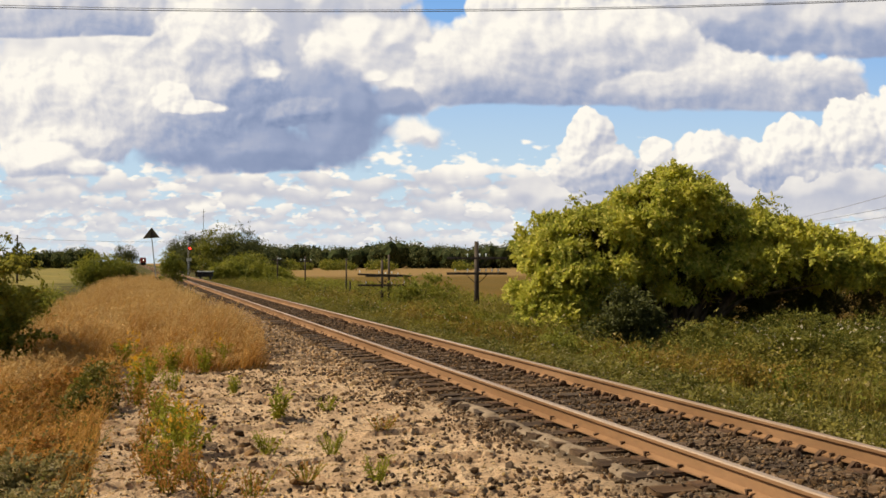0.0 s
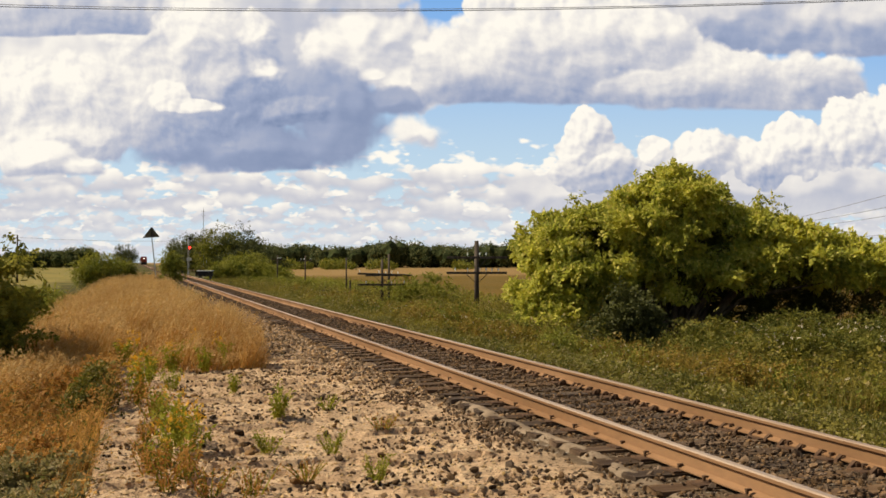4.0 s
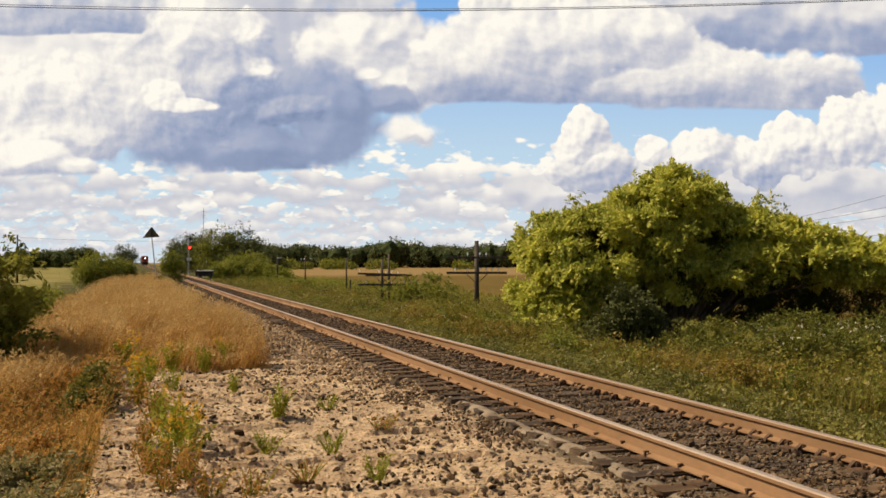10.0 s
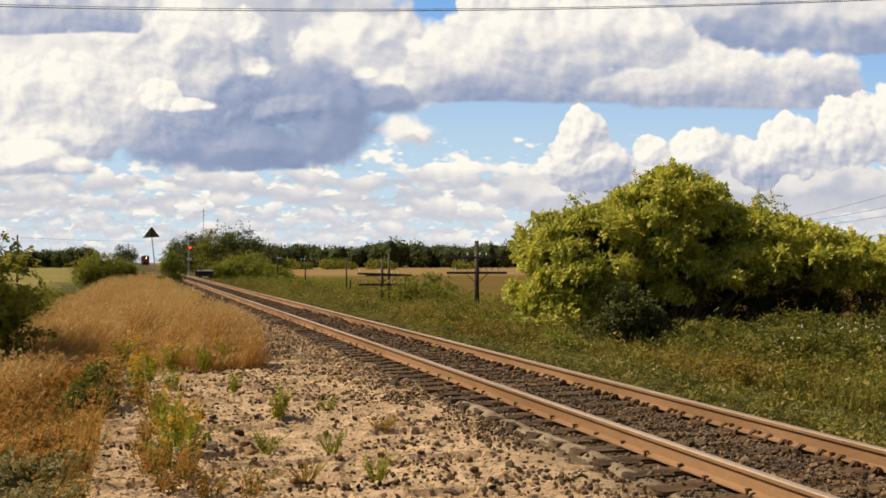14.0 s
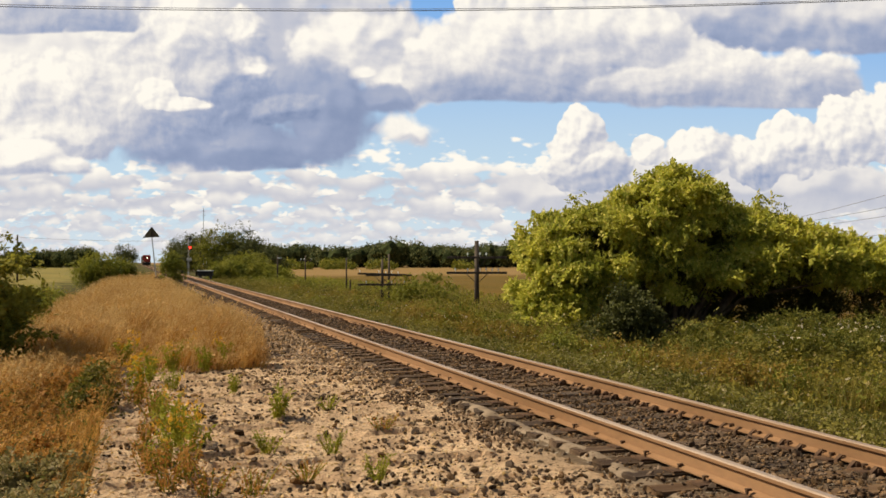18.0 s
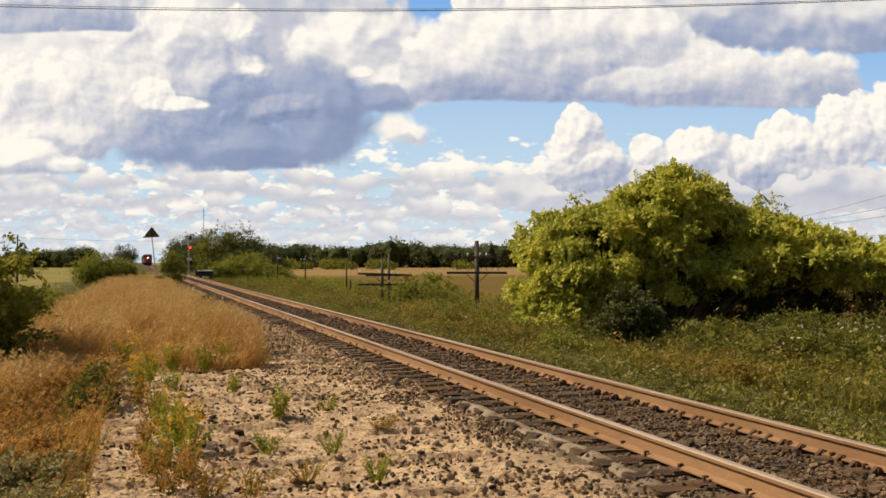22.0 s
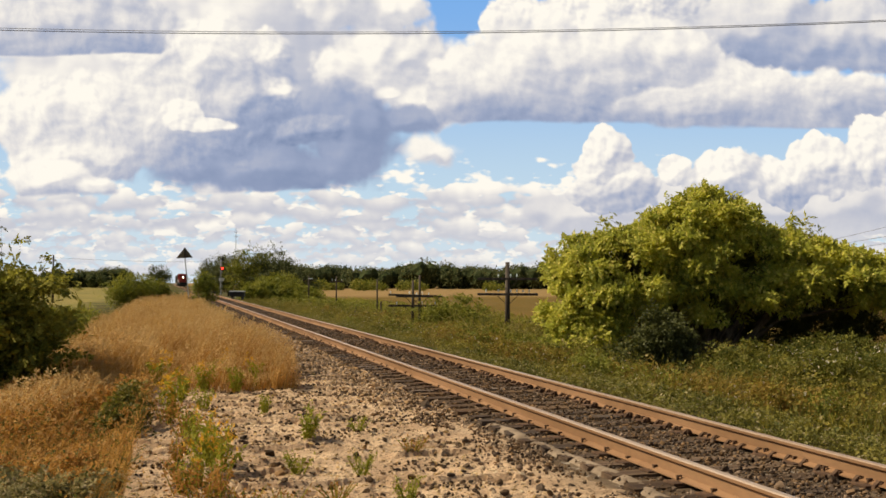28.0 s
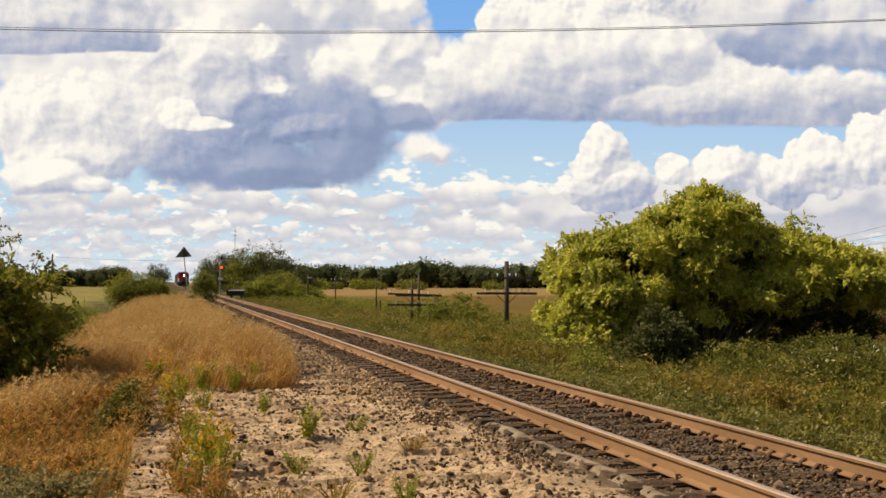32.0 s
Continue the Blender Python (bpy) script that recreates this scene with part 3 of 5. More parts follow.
def blades(P, height, width, lean=0.35, wind=(0.12, -0.05)):
    """Bent grass blades at the places P: each is a strip of three triangles."""
    n = len(P)
    h = height * rng.uniform(0.55, 1.15, n)
    a = rng.uniform(0, 2 * np.pi, n)
    bend = h * np.abs(rng.normal(0, lean, n))
    dx, dy = np.cos(a), np.sin(a)
    side = rng.uniform(0, np.pi, n)
    sx, sy = np.cos(side) * width / 2, np.sin(side) * width / 2
    V = np.zeros((n, 5, 3))
    for k, (up, out, w) in enumerate(((0, 0, 1), (0, 0, -1), (0.55, 0.35, 0.8), (0.55, 0.35, -0.8), (1, 1, 0))):
        V[:, k, 0] = P[:, 0] + dx * bend * out + wind[0] * h * out + sx * w
        V[:, k, 1] = P[:, 1] + dy * bend * out + wind[1] * h * out + sy * w
        V[:, k, 2] = P[:, 2] + h * up * np.where(up == 1, 0.96, 1)
    F = np.array([(0, 1, 2), (1, 3, 2), (2, 3, 4)])[None] + (np.arange(n) * 5)[:, None, None]
    return V.reshape(-1, 3), F.reshape(-1, 3)


# one leaf: folded along its midrib; a spray: several leaves along a stalk
LEAF_V = np.array([(0, 0, 0), (0.34, 0.42, 0.10), (0, 1, -0.08), (-0.34, 0.42, 0.10)])
LEAF_F = np.array([(0, 1, 2), (0, 2, 3)])


def spray(leaves=5, droop=0.25):
    Vs, Fs = [], []
    for k in range(leaves):
        t = k / max(leaves - 1, 1)
        a = (1 - t) * (1.15 if k % 2 else -1.15)
        c, s = math.cos(a), math.sin(a)
        v = LEAF_V * (0.62 - 0.1 * abs(t - 0.5))
        v = np.stack([v[:, 0] * c + v[:, 1] * s, -v[:, 0] * s + v[:, 1] * c, v[:, 2]], 1)
        v = v + (0, 0.75 * t, -droop * t * t)
        v[:, 2] -= droop * 0.5 * (v[:, 0] ** 2)
        Vs.append(v)
        Fs.append(LEAF_F + 4 * k)
    return np.concatenate(Vs), np.concatenate(Fs)


def tube(points, radii, seg=6):
    """A tapered limb through the points."""
    P = np.asarray(points, float)
    n = len(P)
    T = np.gradient(P, axis=0)
    T /= np.linalg.norm(T, axis=1)[:, None] + 1e-9
    ref = np.where(np.abs(T[:, 2:3]) > 0.9, np.array([[1.0, 0, 0]]), np.array([[0, 0, 1.0]]))
    A = np.cross(T, ref)
    A /= np.linalg.norm(A, axis=1)[:, None] + 1e-9
    B = np.cross(T, A)
    a = np.arange(seg) * 2 * np.pi / seg
    V = P[:, None] + np.asarray(radii)[:, None, None] * (np.cos(a)[None, :, None] * A[:, None] + np.sin(a)[None, :, None] * B[:, None])
    F = []
    for i in range(n - 1):
        for j in range(seg):
            p, q = i * seg + j, i * seg + (j + 1) % seg
            F += [(p, q, q + seg), (p, q + seg, p + seg)]
    return V.reshape(-1, 3), np.array(F)


def crown_clumps(lobes, n, out=0.12):
    """Places on the lobes' outsides, uneven, where leaf clumps sit. A lobe: centre, radii."""
    L = np.array(lobes, float)
    w = (L[:, 3] * L[:, 4] + L[:, 4] * L[:, 5] + L[:, 3] * L[:, 5])
    k = rng.choice(len(L), n, p=w / w.sum())
    d = rng.normal(size=(n, 3))
    d /= np.linalg.norm(d, axis=1)[:, None]
    r = rng.uniform(0.55, 1.0, n) ** 0.5 * (1 + rng.normal(0, out, n))
    return L[k, :3] + d * L[k, 3:6] * r[:, None], d


def bush(name, x, y, lobes, label, category, mat, clumps, per, size, spread, limbs=9, shoots=(), leaves=5, z=None, stem=0.09, group="", tilt=0.7, seed=1, boughs=1):
    """A shrub or small tree: stems from one foot, limbs to the clumps, and a crown of leaf sprays."""
    rng2 = np.random.default_rng(seed)
    foot = float(land(x, y)) if z is None else z
    ob = thing(name, x, y, foot, label, category, group)
    C, d = crown_clumps(lobes, clumps)
    C[:, 2] = np.maximum(C[:, 2], 0.12)
    P = np.repeat(C, per, 0) + rng.normal(0, spread, (clumps * per, 3)) * (1, 1, 0.5)
    L = np.array(lobes, float)[rng.integers(0, len(lobes), clumps * per // (3 if leaves == 5 else 5))]
    P = np.concatenate([P, L[:, :3] + rng.normal(0, 0.30, (len(L), 3)) * L[:, 3:6]])
    if len(shoots):
        Q = np.concatenate([np.array(s) + rng.normal(0, spread * 0.42, (7, 3)) for s in shoots])
        P = np.concatenate([P, Q])
    P[:, 2] = np.maximum(P[:, 2], 0.05)
    tv, tf = spray(leaves)
    which = (np.arctan2(P[:, 1], P[:, 0]) / (2 * np.pi) * boughs + 0.35 * np.sin(P[:, 2] * 3)).astype(int) % boughs
    for k in range(boughs):
        Q = P[which == k]
        V, F = strewn(tv, tf, Q, spun(len(Q), tilt), size * rng.uniform(0.6, 1.3, len(Q)))
        net("crown" if boughs == 1 else "bough", V, F, mat, ob)
    high = np.where(C[:, 2] > 0.35 * C[:, 2].max())[0]
    pick = rng2.choice(high, limbs, replace=False)
    ends = [C[i] for i in pick] + [np.array(s) for s in shoots]
    for k, e in enumerate(ends):
        thick = stem if k < limbs else stem * 0.35
        e = e * (0.86 if k < limbs else 1.0)
        b = rng2.normal(0, 0.10, 3) * (1, 1, 0)
        mid = b * 0.4 + e * (0.38, 0.38, 0.5) + (0, 0, 0.10 * e[2]) + rng2.normal(0, 0.12, 3)
        pts = [b, b * 0.7 + mid * 0.45, mid, mid * 0.45 + e * 0.55 + rng2.normal(0, 0.06, 3), e]
        V, F = tube(pts, [thick, thick * 0.8, thick * 0.5, thick * 0.25, thick * 0.06])
        net("limb", V, F, MAT_BARK, ob, smooth=True)
    return ob


# ---- ground ----
def ground_sheet():
    near = np.concatenate([np.arange(-14, 30.1, 0.5)])
    far = np.geomspace(32, 4700, 34)
    xs = np.concatenate([-far[::-1] + 16, near, far])
    ys = np.concatenate([-np.geomspace(6, 4700, 18)[::-1], np.arange(-4, 120.1, 0.6), np.geomspace(123, 4700, 40)])
    gx, gy = np.meshgrid(xs, ys)
    z = land(gx, gy)
    nx, ny = len(xs), len(ys)
    i = (np.arange(ny - 1)[:, None] * nx + np.arange(nx - 1)[None]).ravel()
    F = np.concatenate([np.stack([i, i + 1, i + nx + 1], 1), np.stack([i, i + nx + 1, i + nx], 1)])
    ob = net("ground", np.stack([gx, gy, z], -1).reshape(-1, 3), F, MAT_GROUND, smooth=True)
    tagged(ob, "prairie ground, green verge, ripe ochre field and pale stubble", "ground", kind="structure")


ground_sheet()

# ---- clouds ----
deck = net("backdrop", [(-2500, 0, -8), (2500, 0, -8), (2500, 0, 1650), (-2500, 0, 1650)], [(0, 1, 2), (0, 2, 3)], MAT_CLOUD)
tagged(deck, "white and grey cumulus clouds drifting over a blue sky", "clouds", kind="structure")
DECK_FOOT = Vector((math.sin(HEAD) * SHEET, math.cos(HEAD) * SHEET, EYE))


def deck_pose(t):
    """The clouds slide to the left and come slowly nearer."""
    slide, near = (13.0 - t) * 1.13 / 1740 * SHEET, 1 + 0.00082 * (t - 13.0)
    foot = Vector((DECK_FOOT.x / near, DECK_FOOT.y / near, EYE))
    return Matrix.Translation(foot) @ pose(0, 0, 0, 0, 0, -math.degrees(HEAD)) @ Matrix.Translation((slide, 0, 0))


deck.matrix_basis = deck_pose(13.0)

# ---- platform of broken limestone ----
PLAT_X0, PLAT_X1, PLAT_Y0, PLAT_Y1 = -0.42, 3.78, -6.0, 19.0


def crumble(x, y):
    """Relief of the platform: nearly level, with thin broken ledges across it and small lumps."""
    run = y * 1.5 + 1.6 * lumps(x * 0.8 + 7, y * 0.9, 3) + 0.15 * x
    ledge = (1 - (run - np.floor(run))) * 0.058 * ease(lumps(x * 1.1 + 31, y * 1.5, 3), 0.40, 0.60)
    pits = ease(lumps(x * 3.2 + 5, y * 3.6, 3), 0.62, 0.72) * 0.035
    return ledge - pits - 0.02 + (lumps(x * 0.5, y * 0.4, 2) - 0.5) * 0.05 + (lumps(x * 8, y * 7, 3) - 0.5) * 0.045


def platform():
    xs, ys = np.arange(PLAT_X0, PLAT_X1 + 0.01, 0.04), np.concatenate([np.arange(PLAT_Y0, 3, 0.12), np.arange(3, PLAT_Y1, 0.045)])
    gx, gy = np.meshgrid(xs, ys)
    gx[:, 0] += (lumps(ys * 1.5, ys * 0.2, 3) - 0.5) * 0.28
    z = 0.0 + crumble(gx, gy) * (1 - 0.6 * ease(gx, 2.9, 3.5))
    z[:, :3] -= np.array([0.32, 0.10, 0.02])
    nx, ny = len(xs), len(ys)
    i = (np.arange(ny - 1)[:, None] * nx + np.arange(nx - 1)[None]).ravel()
    F = np.concatenate([np.stack([i, i + 1, i + nx + 1], 1), np.stack([i, i + nx + 1, i + nx], 1)])
    ob = net("pavement", np.stack([gx, gy, z], -1).reshape(-1, 3), F, MAT_PLATFORM)
    tagged(ob, "old platform of broken pale limestone with a crumbling edge", "pavement", kind="structure")


platform()

# a plain block, and a small rough stone
BOX_F = np.array([(0, 2, 1), (0, 3, 2), (4, 5, 6), (4, 6, 7), (0, 1, 5), (0, 5, 4), (1, 2, 6), (1, 6, 5), (2, 3, 7), (2, 7, 6), (3, 0, 4), (3, 4, 7)])
BOX_V = np.array([(-1, -1, -1), (1, -1, -1), (1, 1, -1), (-1, 1, -1), (-1, -1, 1), (1, -1, 1), (1, 1, 1), (-1, 1, 1)]) * 0.5


bm = bmesh.new()
bmesh.ops.create_icosphere(bm, subdivisions=1, radius=0.5)
PEBBLE_V, PEBBLE_F = np.array([v.co[:] for v in bm.verts]), np.array([[v.index for v in f.verts] for f in bm.faces])
bm.free()


def stones(name, P, size, mat, label, squat=0.6):
    pairs = []
    for k in range(7):
        Q = P[k::7]
        v = 1.15 * PEBBLE_V * (1 + rng.normal(0, 0.20, PEBBLE_V.shape))
        S = size * rng.lognormal(0, 0.35, (len(Q), 1)) * rng.uniform(0.6, 1.2, (len(Q), 3)) * (1, 1, squat)
        pairs.append(strewn(v, PEBBLE_F, Q, spun(len(Q), 0.5), S))
    ob = net(name, *heaped(*pairs), mat)
    return tagged(ob, label, "stones", kind="stuff")


n = 13000
P = np.stack([rng.uniform(-0.3, 3.7, n), rng.uniform(3, 18.5, n), np.zeros(n)], 1)
keep = lumps(P[:, 0] * 1.3, P[:, 1] * 1.9, 3) + 0.03 * P[:, 0] + rng.normal(0, 0.09, n) > 0.66
P = P[keep]
P[:, 2] = crumble(P[:, 0], P[:, 1]) + 0.010
stones("dark_gravel", P, 0.030, MAT_GRAVEL, "dark loose stones strewn over the pale platform", 0.7)
n = 300
P = np.stack([rng.uniform(0.2, 3.6, n), rng.uniform(5, 15, n), np.zeros(n)], 1)
P[:, 2] = crumble(P[:, 0], P[:, 1]) + 0.012
stones("dark_lumps", P, 0.056, MAT_GRAVEL, "dark broken lumps lying on the pale platform", 0.6)
n = 9000
P = np.stack([rng.uniform(-0.35, 3.3, n), rng.uniform(3, 18.5, n), np.zeros(n)], 1)
P[:, 2] = crumble(P[:, 0], P[:, 1])
stones("pale_rubble", P, 0.030, MAT_PALE, "pale limestone lumps broken out of the platform", 0.5)

# ---- track ----
RAIL_L, RAIL_R, MID, HEAD_Z = 4.33, 5.835, 5.0825, 0.25
bm = bmesh.new()
prism(bm, [(3.5, -0.3), (3.74, 0.0), (4.0, 0.03), (4.4, 0.035), (5.75, 0.035), (6.4, 0.02), (6.8, -0.04), (7.7, -0.42)], -6, 1000)
bed = part("ballast", bm, MAT_BALLAST, None)
tagged(bed, "dark brown crushed-stone ballast bed under the track", "ballast", kind="structure")

track = thing("railway_track", MID, 0, 0, "single track of rust-brown steel rails on dark timber ties", "railway track")
RAIL_SHAPE = [(-0.07, 0.075), (-0.07, 0.086), (-0.012, 0.108), (-0.009, 0.198), (-0.034, 0.212), (-0.037, 0.238), (-0.030, 0.248), (-0.022, 0.25),
              (0.022, 0.25), (0.030, 0.248), (0.037, 0.238), (0.034, 0.212), (0.009, 0.198), (0.012, 0.108), (0.07, 0.086), (0.07, 0.075)]
for rx in (RAIL_L - MID, RAIL_R - MID):
    bm = bmesh.new()
    prism(bm, [(x + rx, z) for x, z in RAIL_SHAPE], -6, 1000)
    rail = part("rail", bm, MAT_RUST, track)
    rail.data.materials.append(MAT_SHINE)
    for p in rail.data.polygons:
        p.material_index = 1 if p.center.z > 0.2405 else 0

TIE_GAP, TIE_0 = 0.508, -5.02


def tie_mesh(k):
    bm = bmesh.new()
    box(bm, 0, 0, -0.12, 2.59, 0.225, 0.178, 0.012)
    r = random.Random(k)
    for v in bm.verts:
        v.co += Vector((r.uniform(-0.02, 0.02), r.uniform(-0.008, 0.008), r.uniform(-0.008, 0.008)))
    me = bpy.data.meshes.new("tie")
    bm.to_mesh(me)
    bm.free()
    me.materials.append(MAT_TIE)
    return me


TIE_MESHES = [tie_mesh(k) for k in range(6)]
bm = bmesh.new()
box(bm, 0, 0, 0, 0.36, 0.19, 0.018, 0.003)
PLATE = bpy.data.meshes.new("tie_plate")
bm.to_mesh(PLATE)
bm.free()
PLATE.materials.append(MAT_SPIKE)
bm = bmesh.new()
box(bm, 0, 0, 0, 0.018, 0.018, 0.03)
box(bm, -0.012, 0, 0.026, 0.045, 0.032, 0.016, 0.003)
SPIKE = bpy.data.meshes.new("spike")
bm.to_mesh(SPIKE)
bm.free()
SPIKE.materials.append(MAT_SPIKE)
bm = bmesh.new()
prism(bm, [(-0.06, 0.0), (0.06, 0.0), (0.05, 0.03), (0.0, 0.07), (-0.04, 0.06)], -0.02, 0.02)
box(bm, -0.015, 0, 0.02, 0.045, 0.07, 0.035, 0.006)
ANCHOR = bpy.data.meshes.new("rail_anchor")
bm.to_mesh(ANCHOR)
bm.free()
ANCHOR.materials.append(MAT_SPIKE)


def ties():
    r = random.Random(3)
    for k in range(300):
        y = TIE_0 + k * TIE_GAP + r.uniform(-0.02, 0.02)
        tie = new("tie", TIE_MESHES[k % 6])
        tie.parent = track
        tie.matrix_basis = pose(r.uniform(-0.05, 0.05), y, r.uniform(-0.008, 0.006), 0, 0, r.uniform(-0.6, 0.6))
        if k < 110:
            for rx in (RAIL_L - MID, RAIL_R - MID):
                plate = new("tie_plate", PLATE)
                plate.parent, plate.location = tie, (rx, 0, 0.057)
                if k < 80:
                    for sx in (-0.085, 0.085):
                        if r.random() < 0.92:
                            spike = new("spike", SPIKE)
                            spike.parent = tie
                            spike.matrix_basis = pose(rx + sx, r.uniform(-0.05, 0.05), 0.075 + r.uniform(0, 0.018), 0, 0, 0 if sx > 0 else 180)
                    for sy in (-0.125, 0.125):
                        for sx in ((-0.075,) if rx > 0 else (0.075,)):
                            grip = new("rail_anchor", ANCHOR)
                            grip.parent = tie
                            grip.matrix_basis = pose(rx + sx, sy, 0.055, 0, 0, 0 if sx > 0 else 180)
    V = np.array([v.co for v in TIE_MESHES[0].vertices])
    V, T = BOX_V * (V.max(0) - V.min(0)) + (V.max(0) + V.min(0)) / 2, BOX_F
    Y = TIE_0 + np.arange(300, 1500) * TIE_GAP
    P = np.stack([np.zeros(len(Y)), Y, np.zeros(len(Y))], 1)
    far = net("far_ties", *strewn(V, T, P, np.repeat(np.eye(3)[None], len(Y), 0), np.ones(len(Y))), MAT_TIE, track)
    tagged(far, kind="stuff")


n = 54000
u = rng.random(n)
P = np.stack([rng.uniform(3.45, 7.5, n), 4 + 52 * u ** 1.5, np.zeros(n)], 1)
bedz = np.interp(P[:, 0], [3.5, 3.74, 4.0, 4.4, 5.75, 6.4, 6.8, 7.7], [-0.10, 0.0, 0.03, 0.035, 0.035, 0.02, -0.04, -0.42])
P[:, 2] = bedz + rng.uniform(-0.01, 0.035, n)
heap_up = (P[:, 0] > 4.4) & (P[:, 0] < 5.6)
P[heap_up, 2] += rng.uniform(0.0, 0.03, heap_up.sum())
on_tie = (np.abs(((P[:, 1] - TIE_0 + TIE_GAP / 2) % TIE_GAP) - TIE_GAP / 2) < 0.12) & (np.abs(P[:, 0] - MID) < 1.3)
by_rail = (np.abs(P[:, 0] - RAIL_L) < 0.10) | (np.abs(P[:, 0] - RAIL_R) < 0.10)
P = P[~by_rail & ~(on_tie & (rng.random(n) < np.where(heap_up, 0.25, 0.6))) & ~((P[:, 0] < 3.85) & (rng.random(n) < 0.72) & (P[:, 1] < 13))]
stones("ballast_stones", P, 0.029, MAT_STONE, "crushed brown-grey ballast stones between and beside the ties", 0.75)
n = 2400
P = np.stack([rng.normal(3.6, 0.28, n), rng.uniform(4, 14, n), np.zeros(n)], 1)
P = P[(P[:, 0] < 3.95) & (lumps(P[:, 0] * 1.5, P[:, 1] * 0.8, 3) > 0.45)]
P[:, 2] = np.interp(P[:, 0], [3.0, 3.9], [0.0, 0.02]) + rng.uniform(-0.01, 0.02, len(P))
stones("loose_stones", P, 0.028, MAT_STONE, "loose brown stones spilled from the ballast over the platform", 0.75)
# grey fines drifted over the ends of the ties
xs, ys = np.linspace(3.6, 4.16, 15), np.arange(5.0, 14.0, 0.06)
gx, gy = np.meshgrid(xs, ys)
mid_x = 3.93 + 0.10 * (lumps(gy * 0.7, gy * 0.1, 2) - 0.5)
crest = 0.066 + 0.05 * (lumps(gx * 2.0, gy * 1.1 + 4, 3) - 0.5) - 0.10 * (1 - ease(gy, 5.6, 7.2)) - 0.10 * ease(gy, 11.2, 12.6)
z = crest - 4.5 * (gx - mid_x) ** 2 + 0.03 * (lumps(gx * 9, gy * 9, 3) - 0.5)
i = (np.arange(len(ys) - 1)[:, None] * len(xs) + np.arange(len(xs) - 1)[None]).ravel()
tagged(net("drifted_fines", np.stack([gx, gy, z], -1).reshape(-1, 3), np.concatenate([np.stack([i, i + 1, i + len(xs) + 1], 1), np.stack([i, i + len(xs) + 1, i + len(xs)], 1)]), MAT_FINES, smooth=True),
       "grey stone dust drifted along the ends of the ties", "gravel", kind="stuff")
# shoulder of loose stone between the dry grass and the rails
n = 22000
P = np.stack([rng.uniform(1.9, 3.9, n), 11.5 + 34 * rng.random(n) ** 1.3, np.zeros(n)], 1)
P = P[P[:, 1] + 4.8 * P[:, 0] > 31.5 + rng.normal(0, 1.6, n)]
P[:, 2] = np.interp(P[:, 0], [2.0, 3.9], [-0.04, 0.0]) + rng.uniform(0.0, 0.03, len(P))
stones("shoulder_stones", P, 0.046, MAT_SHOULDER, "loose brown crushed stone on the shoulder of the bank", 0.75)


# ---- grass and weeds ----
def strewn_places(n, x0, x1, y0, y1, power=1.0):
    x = rng.uniform(x0, x1, n)
    y = y0 + (y1 - y0) * rng.random(n) ** power
    return x, y


def tufted(n, x0, x1, y0, y1, power, grain, cut):
    """Places in uneven tufts."""
    x, y = strewn_places(n, x0, x1, y0, y1, power)
    keep = lumps(x * grain, y * grain, 3) > cut
    x, y = x[keep], y[keep]
    return np.stack([x, y, land(x, y)], 1)


# ripe grass on the bank beyond the platform
P = tufted(90000, -2.4, 2.7, 16.6, 95, 1.9, 1.3, 0.36)
edge = 2.1 + (lumps(P[:, 1] * 0.8, P[:, 1] * 0.1, 3) - 0.5) * 0.8
P = P[(P[:, 0] < edge) & (P[:, 1] > 17.3 - 0.33 * P[:, 0] + rng.normal(0, 0.35, len(P)))]
swell = 0.48 + 0.72 * ease(lumps(P[:, 0] * 1.6 + 9, P[:, 1] * 0.9, 3), 0.3, 0.7)
swell *= 0.80 + 0.20 * ease(P[:, 1] + 0.33 * P[:, 0], 17.2, 18.4)
swell *= 0.72 + 0.28 * ease(P[:, 0], 2.2, 1.7)
TUFTS = []
near = P[:, 1] < 26
cell = np.floor(P[:, 0] / 1.1).astype(int) * 100 + np.floor(P[:, 1] / 1.1).astype(int)
for c in np.unique(cell[near]):
    here = near & (cell == c)
    mid = P[here].mean(0)
    tuft = net("grass_tuft", *blades(P[here] - mid, 0.86 * swell[here], 0.010, 0.34, (0.30, -0.05)), MAT_GOLD)
    tuft.location = mid
    TUFTS.append(tagged(tuft, "swaying tuft of tall ripe golden-brown grass", "grass", "golden grass tufts", "stuff"))
tagged(net("golden_grass", *blades(P[~near], 0.86 * swell[~near], 0.010, 0.34, (0.30, -0.05)), MAT_GOLD), "tall ripe golden-brown grass on the bank", "grass", kind="stuff")
pick = rng.random(len(P)) < 0.6
H = P[pick] + np.stack([0.2 * swell[pick], np.zeros(pick.sum()), rng.uniform(0.6, 1.0, pick.sum()) * 0.86 * swell[pick]], 1)
PL_V, PL_F = spray(3, 0.3)
tagged(net("grass_plumes", *strewn(PL_V, PL_F, H, spun(len(H), 0.9), rng.uniform(0.035, 0.085, len(H))), MAT_PLUME),
       "feathery ripe seed heads above the golden grass", "grass", kind="stuff")
